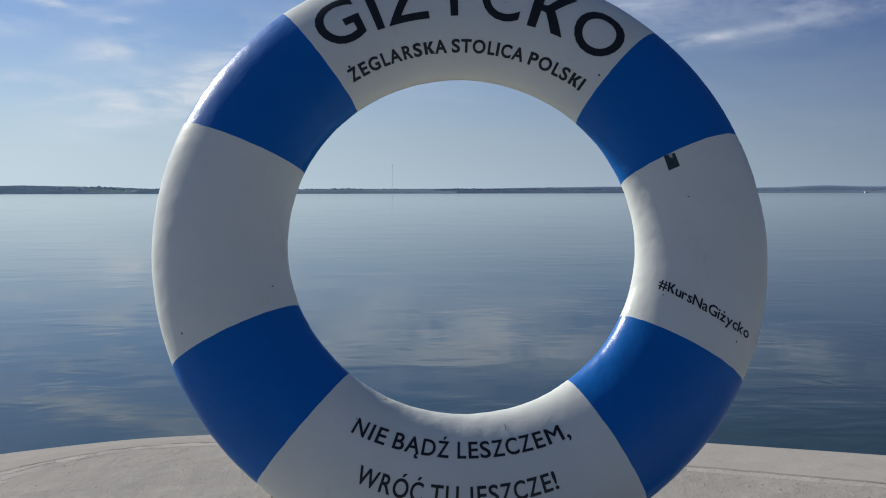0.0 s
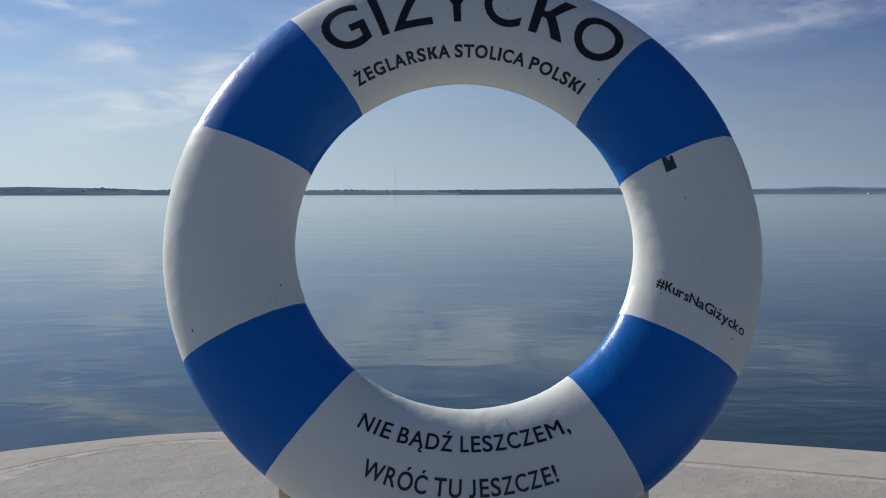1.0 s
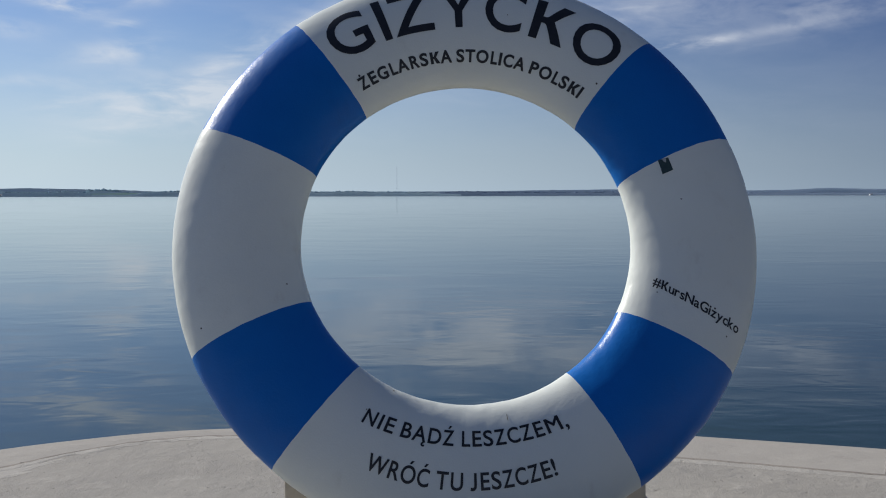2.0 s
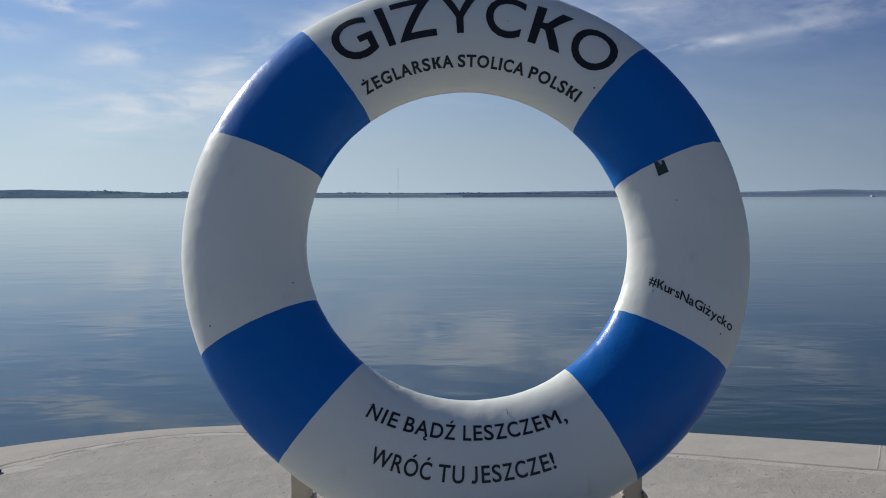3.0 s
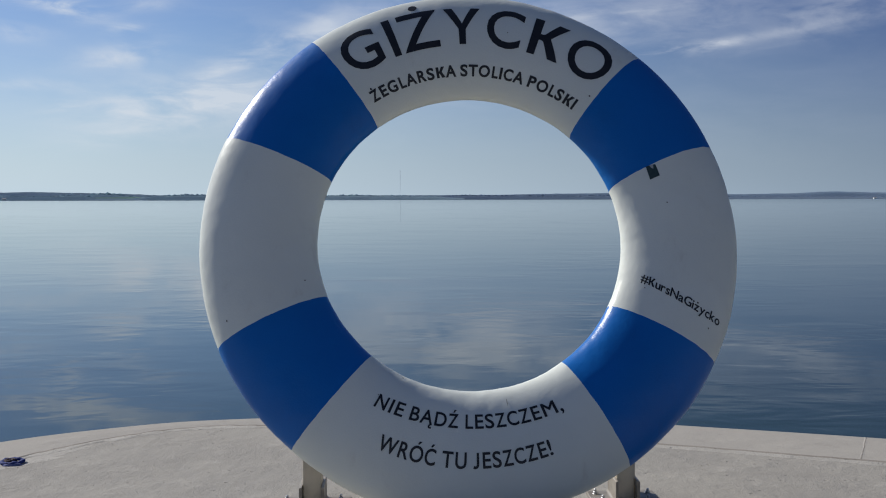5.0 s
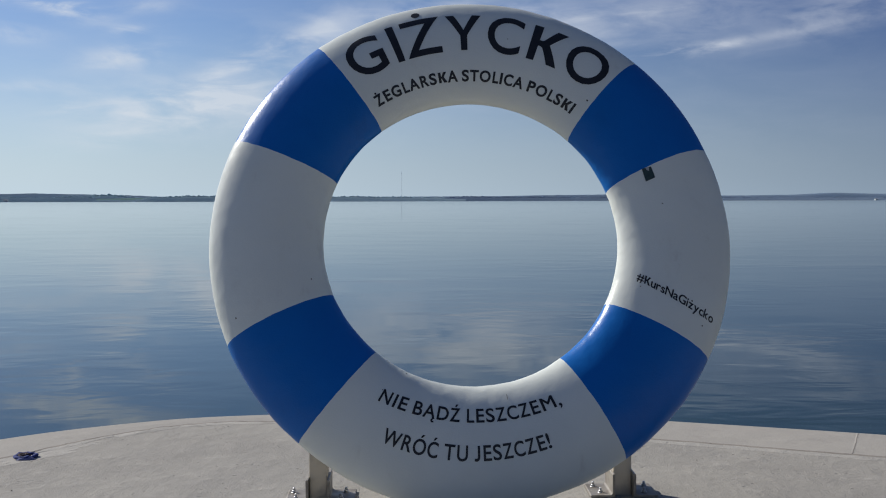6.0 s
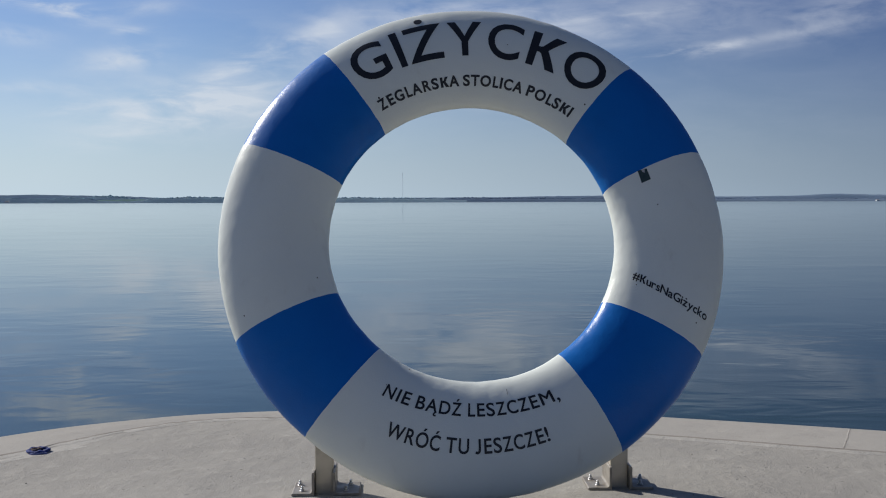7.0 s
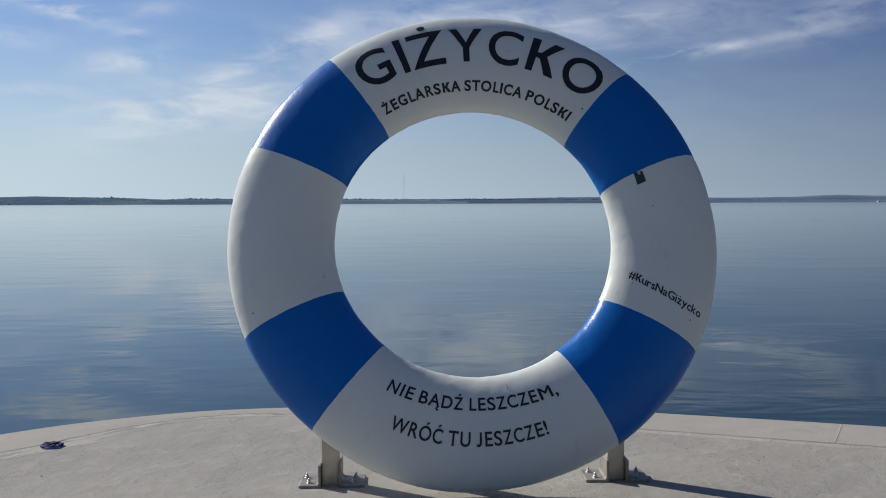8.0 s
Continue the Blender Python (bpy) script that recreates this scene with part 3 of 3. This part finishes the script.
def glyph(ch, bold):
    """Faces of one letter: a bmesh, with its left edge at x = 0, and its width."""
    bm = bmesh.new()
    if ch == "J":
        stroke(bm, [Vector((0.25, CAP)), Vector((0.25, 0.45))] + spline([(0.25, 0.24), (0.235, 0.12), (0.17, 0.05), (0.09, 0.042), (0.02, 0.06)], 5), 0.05 + bold)
    elif ch in "KY":
        h = 0.050 + bold
        if ch == "Y":
            outline = [(-h, 0), (h, 0), (h, 0.268), (0.285 + bold, CAP), (0.165 - bold, CAP), (0, 0.385 - bold), (-0.165 + bold, CAP), (-0.285 - bold, CAP), (-h, 0.268)]
        else:
            outline = [(0, 0), (2 * h, 0), (2 * h, 0.293 - bold * 0.6), (0.165, 0.293 - bold * 0.6), (0.195, 0.268), (0.37 - bold * 2, 0), (0.50 + bold, 0), (0.265 + bold * 2, 0.357),
                       (0.475 + bold, CAP), (0.345 - bold, CAP), (0.195, 0.415), (0.165, 0.388 + bold * 0.6), (2 * h, 0.388 + bold * 0.6), (2 * h, CAP), (0, CAP)]
        bm.faces.new([bm.verts.new((x, y, 0)) for x, y in outline])
        bm.normal_update()
        bmesh.ops.triangulate(bm, faces=bm.faces[:], ngon_method="EAR_CLIP")
    else:
        under = base_letter(ch)
        curve = bpy.data.curves.new("letter", "FONT")
        curve.body, curve.resolution_u, curve.offset = under, 5, 0.0 if ch in "MW" else bold
        ob = new("letter", curve)
        bpy.context.view_layer.update()
        me = bpy.data.meshes.new_from_object(ob.evaluated_get(bpy.context.evaluated_depsgraph_get()))
        bm.from_mesh(me)
        bpy.data.objects.remove(ob)
        bpy.data.meshes.remove(me)
        bpy.data.curves.remove(curve)
    if ch in "MW":                   # sharp inner corners: thicken by laying copies side by side
        first = bm.verts[:] + bm.edges[:] + bm.faces[:]
        for k, dx in enumerate((-bold, bold)):
            again = bmesh.ops.duplicate(bm, geom=first)["geom"]
            bmesh.ops.translate(bm, verts=[g for g in again if isinstance(g, bmesh.types.BMVert)], vec=(dx, 0, 0.0004 * (k + 1)))
    x0, x1 = min(v.co.x for v in bm.verts), max(v.co.x for v in bm.verts)
    mid = (x0 + x1) / 2
    if ch in "\u017b\u017c":
        bmesh.ops.create_circle(bm, cap_ends=True, segments=20, radius=0.056 + bold * 0.7, matrix=Matrix.Translation((mid, 0.81 if ch == "\u017b" else 0.64, 0)))
    if ch in "\u0179\u00d3\u0106":
        bm.faces.new([bm.verts.new((mid + x, y, 0)) for x, y in ((-0.06, 0.755), (0.035 + bold, 0.755), (0.17 + bold, 0.90), (0.03, 0.90))])
    if ch == "\u0104":
        stroke(bm, spline([(x1 - 0.06, 0.02), (x1 - 0.16, -0.08), (x1 - 0.13, -0.16), (x1 - 0.02, -0.15)], 5), 0.034 + bold * 0.6)
    bmesh.ops.translate(bm, verts=bm.verts, vec=(-x0, 0, 0))
    return bm, x1 - x0


def cut_up(bm, size):
    """Cuts flat letters into small pieces, so that they can bend round the ring."""
    for axis in (0, 1):
        lo, hi = min(v.co[axis] for v in bm.verts), max(v.co[axis] for v in bm.verts)
        k = math.floor(lo / size) + 1
        while k * size < hi:
            co, no = [0, 0, 0], [0, 0, 0]
            co[axis], no[axis] = k * size, 1
            bmesh.ops.bisect_plane(bm, geom=bm.verts[:] + bm.edges[:] + bm.faces[:], plane_co=co, plane_no=no)
            k += 1


# side bearing, width and side bearing of the capitals, in capital heights
SET = {"A": (0.01, 0.93, 0.01), "B": (0.13, 0.69, 0.07), "C": (0.06, 0.80, 0.05), "D": (0.13, 0.86, 0.06), "E": (0.13, 0.60, 0.07), "G": (0.06, 0.84, 0.10),
       "I": (0.13, 0.14, 0.13), "J": (0.04, 0.43, 0.13), "K": (0.13, 0.77, 0.0), "L": (0.13, 0.54, 0.02), "M": (0.13, 1.02, 0.13), "N": (0.13, 0.79, 0.13),
       "O": (0.06, 0.99, 0.06), "P": (0.13, 0.67, 0.06), "R": (0.13, 0.74, 0.02), "S": (0.05, 0.64, 0.06), "T": (0.03, 0.78, 0.03), "U": (0.12, 0.77, 0.12),
       "W": (0.01, 1.40, 0.01), "Y": (0.0, 0.88, 0.0), "Z": (0.05, 0.75, 0.05), "!": (0.12, 0.14, 0.12), ",": (0.08, 0.15, 0.08)}
PLAIN = {"\u017b": "Z", "\u0179": "Z", "\u0104": "A", "\u00d3": "O", "\u0106": "C", "\u017c": "z"}


def base_letter(ch):
    """The letter under an accent."""
    return PLAIN.get(ch, ch)


def lettering(text, cap, start, end, wrap, bold, cell=0.12, centres=None, air=0.12):
    """One word on the ring from start to end, metres along its base line, a part for each letter.
    wrap(u, v) gives the place of a point u along and v above the base line."""
    made = [glyph(ch, bold) for ch in text]
    k = cap / CAP
    if centres is not None:
        for k_th, (bm, wide) in enumerate(made):
            slim = {"G": 0.97, "\u017b": 0.99, "O": 0.95, "Y": 0.93, "K": 1.12, "C": 0.91}.get(text[k_th], 1.0)
            bmesh.ops.scale(bm, verts=bm.verts, vec=(slim, 1, 1))
            made[k_th] = (bm, wide * slim)
    elif all(base_letter(ch) in SET for ch in text):
        # each capital takes its own width and side bearings, the word as a whole the room that it has
        spaced = [SET[base_letter(ch)] for ch in text]
        unit = (end - start) / (sum(sum(three) for three in spaced) - spaced[0][0] - spaced[-1][2])
        at, centres = start - spaced[0][0] * unit, []
        for j, (bm, wide) in enumerate(made):
            before, ink, after = spaced[j]
            if text[j] not in "I!,":
                bmesh.ops.scale(bm, verts=bm.verts, vec=(ink * unit / (wide * k), 1, 1))
                made[j] = (bm, ink * unit / k)
            centres.append(at + (before + ink / 2) * unit)
            at += (before + ink + after) * unit
    else:
        narrow = (end - start - (len(text) - 1) * air * cap) / (sum(wide for bm, wide in made) * k)
        at, centres = start, []
        for j, (bm, wide) in enumerate(made):
            bmesh.ops.scale(bm, verts=bm.verts, vec=(narrow, 1, 1))
            made[j] = (bm, wide * narrow)
            centres.append(at + wide * narrow * k / 2)
            at += wide * narrow * k + air * cap
    for n_th, (bm, wide) in enumerate(made):
        cut_up(bm, cell)
        shift = centres[n_th] - wide * k / 2
        for v in bm.verts:
            v.co = wrap(shift + v.co.x * k, v.co.y * k) + EN * v.co.z
        bm.normal_update()
        for f in bm.faces:
            if f.normal.dot(EN) < 0:
                f.normal_flip()
        part("letter", bm, INK, lifebuoy, "black letter " + text[n_th] if text[n_th].isalpha() else "black sign " + text[n_th], True)


LIFT = 0.0016


def top_line(s_base, radius):
    return lambda u, v: ring_point(124.0 - math.degrees(u / radius), theta_at(s_base + v), LIFT)


def foot_line(s_base, radius, bow=0.0):
    """bow: how far the flatter line of the word strays outwards, 27 degrees from its middle."""
    def wrap(u, v):
        phi = 240.0 + math.degrees(u / radius)
        return ring_point(phi, theta_at(s_base - v + bow * ((phi - 268.0) / 27.0) ** 2), LIFT)
    return wrap


def across_line(u, v):
    s = -0.186 + u
    return ring_point(343.6 - 16.9 * u + 12.6 * u * u + math.degrees(v / (1.0 + s * 0.9)), theta_at(s), LIFT)


# words with the degrees round the ring at which they begin and end
RT = 1.06
CENTRES = [119.3, 110.5, 103.0, 91.35, 79.9, 67.95, 55.85]
lettering("GI\u017bYCKO", 0.208, 0, 1.36, top_line(-0.040, RT), 0.012, 0.06, [radians(124.0 - c) * RT for c in CENTRES])
for word, a, b in (("\u017bEGLARSKA", 124.4, 93.9), ("STOLICA", 92.5, 70.8), ("POLSKI", 69.2, 51.5)):
    lettering(word, 0.053, radians(124 - a) * 0.83, radians(124 - b) * 0.83, top_line(-0.198, 0.83), 0.030)
for word, a, b in (("NIE", 240.7, 249.2), ("B\u0104D\u0179", 251.2, 265.3), ("LESZCZEM,", 267.4, 295.8)):
    lettering(word, 0.063, radians(a - 240) * 0.92, radians(b - 240) * 0.92, foot_line(-0.098, 0.92, 0.013), 0.014)
for word, a, b in (("WR\u00d3\u0106", 246.2, 260.4), ("TU", 261.9, 267.9), ("JESZCZE!", 269.5, 288.7)):
    lettering(word, 0.066, radians(a - 240) * 1.03, radians(b - 240) * 1.03, foot_line(0.074, 1.03), 0.014)
lettering("#KursNaGi\u017cycko", 0.041, 0, 0.412, across_line, 0.016, air=0.07)


def patch(corners, lift):
    """A small film on the ring; corners: (phi, s) pairs in order."""
    bm = bmesh.new()
    grid = []
    for j in range(7):
        row = []
        for i in range(7):
            u, v = i / 6, j / 6
            a = Vector(corners[0]).lerp(Vector(corners[1]), u)
            b = Vector(corners[3]).lerp(Vector(corners[2]), u)
            c = a.lerp(b, v)
            row.append(bm.verts.new(ring_point(c.x, theta_at(c.y), lift)))
        grid.append(row)
    for j in range(6):
        for i in range(6):
            f = bm.faces.new((grid[j][i], grid[j][i + 1], grid[j + 1][i + 1], grid[j + 1][i]))
    bm.normal_update()
    for f in bm.faces:
        if f.normal.dot(EN) < 0:
            f.normal_flip()
    return bm


sticker = part("sticker", patch([(21.2, -0.100), (20.8, -0.054), (17.2, -0.055), (16.9, -0.105)], 0.0015), STICKER, lifebuoy, "small dark square sticker", True)
part("torn_corner", patch([(21.1, -0.082), (20.95, -0.064), (19.7, -0.071), (20.2, -0.080)], 0.0026), STICKER_PALE, sticker, "pale torn paper patch", True)


def chip(phi, s, size, stretch, turn):
    bm = bmesh.new()
    rng = random.Random(int(phi * 10))
    mid = bm.verts.new(ring_point(phi, theta_at(s), 0.0022))
    rim = []
    for k in range(9):
        a = 2 * math.pi * k / 9
        r = size * rng.uniform(0.7, 1.25)
        u, v = r * math.cos(a) * stretch, r * math.sin(a)
        u, v = u * math.cos(turn) - v * math.sin(turn), u * math.sin(turn) + v * math.cos(turn)
        rim.append(bm.verts.new(ring_point(phi + math.degrees(u), theta_at(s + v), 0.0010)))
    for a, b in zip(rim, rim[1:] + rim[:1]):
        bm.faces.new((mid, a, b))
    bm.normal_update()
    for f in bm.faces:
        if f.normal.dot(EN) < 0:
            f.normal_flip()
    part("paint_chip", bm, CHIP, lifebuoy)


for phi, s, size, stretch, turn in ((195.75, -0.207, 0.0042, 1.0, 0), (200.0, 0.192, 0.0035, 1.0, 0), (8.9, -0.060, 0.0035, 1.0, 0.4), (341.75, -0.159, 0.003, 1.0, 0),
                                    (337.25, 0.178, 0.0036, 1.0, 0), (49.5, -0.095, 0.0042, 1.3, 0.5), (79.0, 0.041, 0.0028, 1.0, 0), (244.5, -0.285, 0.0035, 1.4, 0.2),
                                    (280.8, -0.205, 0.017, 0.10, 0.1), (240.3, -0.140, 0.003, 1.0, 0)):
    chip(phi, s, size, stretch, turn)


# ---- the two steel posts with their angle brackets and bolts ----
def tube(wide, deep, high, wall, radius):
    """A square steel tube, open at the top."""
    bm = bmesh.new()
    rings = []
    for inset, z in ((0, 0), (0, high), (wall, high), (wall, high - 0.05)):
        ring = []
        for cx, cy, a0 in ((1, 1, 0), (-1, 1, 90), (-1, -1, 180), (1, -1, 270)):
            for k in range(4):
                a = radians(a0 + 30 * k)
                ring.append(bm.verts.new((cx * (wide / 2 - radius) + (radius - inset) * math.cos(a), cy * (deep / 2 - radius) + (radius - inset) * math.sin(a), z)))
        rings.append(ring)
    for a, b in zip(rings, rings[1:]):
        for k in range(16):
            bm.faces.new((a[k], a[(k + 1) % 16], b[(k + 1) % 16], b[k]))
    bmesh.ops.recalc_face_normals(bm, faces=bm.faces)
    return bm


def angle(leg, high, deep, thick, side):
    """A rolled steel angle: one leg on the ground, one against the tube, with a fillet between."""
    outline = [(0, 0), (leg, 0), (leg, thick - 0.003), (leg - 0.004, thick)]
    fil = 0.012
    for k in range(5):
        a = radians(90 * k / 4)
        outline.append((thick + fil - fil * math.sin(a), thick + fil - fil * math.cos(a)))
    outline += [(thick, high - 0.004), (thick - 0.003, high), (0, high)]
    bm = bmesh.new()
    front = [bm.verts.new((side * x, -deep / 2, z)) for x, z in outline]
    back = [bm.verts.new((side * x, deep / 2, z)) for x, z in outline]
    bm.faces.new(front), bm.faces.new(back)
    for k in range(len(outline)):
        j = (k + 1) % len(outline)
        bm.faces.new((front[k], front[j], back[j], back[k]))
    bmesh.ops.recalc_face_normals(bm, faces=bm.faces)
    return bm


def anchor_bolt(tilt):
    """A washer, a hexagon nut and the rounded end of the stud above it."""
    bm = bmesh.new()
    z = 0.0
    for r, h, seg, top in ((0.015, 0.003, 18, 0.015), (0.0115, 0.010, 6, 0.0105), (0.0066, 0.006, 12, 0.0052)):
        bmesh.ops.create_cone(bm, cap_ends=True, segments=seg, radius1=r, radius2=top, depth=h, matrix=Matrix.Translation((0, 0, z + h / 2)))
        z += h
    bmesh.ops.create_uvsphere(bm, u_segments=12, v_segments=6, radius=0.0075, matrix=Matrix.Translation((0, 0, z)))
    bmesh.ops.rotate(bm, verts=bm.verts, matrix=Matrix.Rotation(radians(tilt), 3, "Y"))
    return bm


TUBE_W, TUBE_D, LEG, HIGH, DEEP, THICK = 0.090, 0.10, 0.119, 0.115, 0.205, 0.012


def mounting_post(x, y, turn, high, brackets, legs=(LEG, LEG)):
    post = part("mounting_post", tube(TUBE_W, TUBE_D, high, 0.005, 0.007), STEEL, lifebuoy, "square brushed steel post", m=pose(x, y, 0.0, 0, 0, turn))
    for side in brackets:
        at = side * (TUBE_W / 2 + 0.0005)
        part("angle_bracket", angle(legs[side > 0], HIGH, DEEP, THICK, side), STEEL_DULL, post, "thick dull steel angle bracket", m=pose(at, 0.0, 0.002))
        for dy in (-0.052, 0.052):
            part("anchor_bolt", anchor_bolt(3 * side), BOLT, post, "bright anchor bolt with a nut", True, m=pose(at + side * 0.072 + 0.01 * dy / 0.052 * side, dy, 0.002 + THICK))


mounting_post(-0.745, -0.084, 2.0, 0.72, (-1, 1), (0.112, 0.133))
mounting_post(0.744, 0.003, 1.0, 0.80, (-1, 1))
mounting_post(-0.13, -0.155, 1.0, 0.42, ())


# ---- a crumpled blue rag on the deck ----
def crumple(cx, cy, rx, ry, high, seed, hollow):
    bm = bmesh.new()
    rows = []
    for j in range(9):
        v = j / 8
        row = []
        for i in range(28):
            a = 2 * math.pi * i / 28
            fold = 1 + 0.20 * noise.noise(Vector((math.cos(a) * 1.7, math.sin(a) * 1.7, seed)))
            r = (1 - v) * fold
            z = high * (math.sin(min(1.0, v * 2.2) * math.pi / 2) - hollow * max(0.0, v - 0.35)) * (1 + 0.5 * noise.noise(Vector((math.cos(a) * 2.5, math.sin(a) * 2.5, seed + v * 2))))
            row.append(bm.verts.new((cx + rx * r * math.cos(a), cy + ry * r * math.sin(a), max(0.0, z))))
        rows.append(row)
    for a, b in zip(rows, rows[1:]):
        for i in range(28):
            bm.faces.new((a[i], a[(i + 1) % 28], b[(i + 1) % 28], b[i]))
    bmesh.ops.remove_doubles(bm, verts=bm.verts, dist=1e-4)
    bmesh.ops.recalc_face_normals(bm, faces=bm.faces)
    return bm


def rolled_rim(rx, ry, thick, seed):
    """A loose roll of cloth laid in an uneven loop, higher at its back."""
    bm = bmesh.new()
    rows = []
    for i in range(36):
        a = 2 * math.pi * i / 36
        w1 = noise.noise(Vector((math.cos(a) * 1.4, math.sin(a) * 1.4, seed)))
        x, y = rx * (1 + 0.18 * w1) * math.cos(a), ry * (1 + 0.25 * w1) * math.sin(a)
        r = thick * (1 + 0.55 * noise.noise(Vector((math.cos(a) * 2.3, math.sin(a) * 2.3, seed + 5))))
        row = []
        for j in range(10):
            b = 2 * math.pi * j / 10
            fold = r * (1 + 0.22 * noise.noise(Vector((a * 2.0, b * 1.1, seed + 9))))
            out = Vector((math.cos(a), math.sin(a), 0))
            p = Vector((x, y, 0)) + out * fold * 1.25 * math.cos(b)
            row.append(bm.verts.new((p.x, p.y, max(0.0005, r * 0.85 + fold * math.sin(b) * 0.9 + 0.006 * max(0.0, math.sin(a))))))
        rows.append(row)
    for a, b in zip(rows, rows[1:] + rows[:1]):
        for j in range(10):
            bm.faces.new((a[j], b[j], b[(j + 1) % 10], a[(j + 1) % 10]))
    bmesh.ops.recalc_face_normals(bm, faces=bm.faces)
    return bm


rag = tagged(new("crumpled_rag"), label="small crumpled blue rag lying on the concrete", category="rag")
rag.matrix_basis = pose(-2.50, 0.72, 0.0025, 0, 0, 14)
part("blue_fold", rolled_rim(0.054, 0.042, 0.0095, 2.0), RAG_BLUE, rag, "rolled blue rim of the rag", True)
part("dark_fold", crumple(-0.012, 0.010, 0.042, 0.030, 0.021, 6.4, 0.3), RAG_DARK, rag, "dark reddish inner fold", True)
part("pale_fold", crumple(0.006, -0.052, 0.052, 0.010, 0.010, 9.0, 0.2), RAG_PALE, rag, "lighter blue crease of the rag", True)


def crumbs(count):
    """Loose grit and crumbs of mortar on the deck."""
    rng = random.Random(11)
    verts, faces = [], []
    for k in range(count):
        if k % 3 == 0:
            at = INNER[rng.randrange(36, 110)]
            x, y = at.x + rng.gauss(0, 0.06), at.y - abs(rng.gauss(0.03, 0.10))
        else:
            x, y = rng.uniform(-3.4, 3.4), rng.uniform(-1.2, 1.1)
        r = 0.0018 * rng.lognormvariate(0, 0.45)
        a0, n_at = rng.uniform(0, 6.28), len(verts)
        for j in range(5):
            a = a0 + j * 1.2566
            verts.append((x + r * math.cos(a) * rng.uniform(0.7, 1.5), y + r * math.sin(a) * rng.uniform(0.7, 1.3), -0.0005))
        verts.append((x + r * rng.uniform(-0.3, 0.3), y, r * rng.uniform(0.5, 1.1)))
        faces += [(n_at + j, n_at + (j + 1) % 5, n_at + 5) for j in range(5)]
    me = bpy.data.meshes.new("grit")
    me.from_pydata(verts, [], faces)
    me.materials.append(JOINT)
    tagged(new("grit", me), label="scattered dark grit on the concrete deck", category="grit", kind="stuff")


crumbs(760)

# ---- far things: mast and houses across the lake ----
def rod(bm, a, b, r, seg=6):
    d = b - a
    turn = d.to_track_quat("Z", "Y").to_matrix().to_4x4()
    bmesh.ops.create_cone(bm, cap_ends=True, segments=seg, radius1=r, radius2=r, depth=d.length, matrix=Matrix.Translation((a + b) / 2) @ turn)


def radio_mast(high):
    bm = bmesh.new()
    feet = [Vector((1.0 * math.cos(a), 1.0 * math.sin(a), 0)) for a in (0.3, 2.4, 4.5)]
    for f in feet:
        rod(bm, f, Vector((f.x * 0.7, f.y * 0.7, high)), 0.045)
    n_bays = 24
    for k in range(n_bays):
        for a, b in zip(feet, feet[1:] + feet[:1]):
            s0, s1 = 1 - 0.3 * k / n_bays, 1 - 0.3 * (k + 1) / n_bays
            rod(bm, Vector((a.x * s0, a.y * s0, high * k / n_bays)), Vector((b.x * s1, b.y * s1, high * (k + 1) / n_bays)), 0.03, 4)
    return bm


mast = tagged(new("radio_mast"), label="tall thin pale lattice radio mast beyond the far shore", category="mast")
mast.location = (shore_x(-34.4), 2000, 0)
part("lattice", radio_mast(shore_h(28.8)), MAST, mast)


def house(bearing, y, wide, deep, high, rise):
    thing = tagged(new("house"), label="tiny pale house on the far shore", category="house", group="houses on the far shore")
    s = y / FAR
    thing.location = (shore_x(bearing) * s, y, 0.0)
    bm = bmesh.new()
    box(bm, -wide / 2, wide / 2, -deep / 2, deep / 2, 0, high)
    part("wall", bm, HOUSE_WALL, thing)
    bm = bmesh.new()
    v = [bm.verts.new(p) for p in ((-wide / 2 - .4, -deep / 2 - .4, high), (wide / 2 + .4, -deep / 2 - .4, high), (wide / 2 + .4, deep / 2 + .4, high), (-wide / 2 - .4, deep / 2 + .4, high),
                                   (-wide / 2 - .4, 0, high + rise), (wide / 2 + .4, 0, high + rise))]
    for f in ((0, 1, 5, 4), (2, 3, 4, 5), (3, 0, 4), (1, 2, 5), (3, 2, 1, 0)):
        bm.faces.new([v[i] for i in f])
    bmesh.ops.recalc_face_normals(bm, faces=bm.faces)
    part("roof", bm, HOUSE_ROOF, thing)


for bearing, y, wide, high in ((-421.2, 1971, 7, 3.2), (461.9, 1969, 9, 2.6), (431.9, 1969, 5, 2.0)):
    house(bearing, y, wide, 5, high, 0.9)
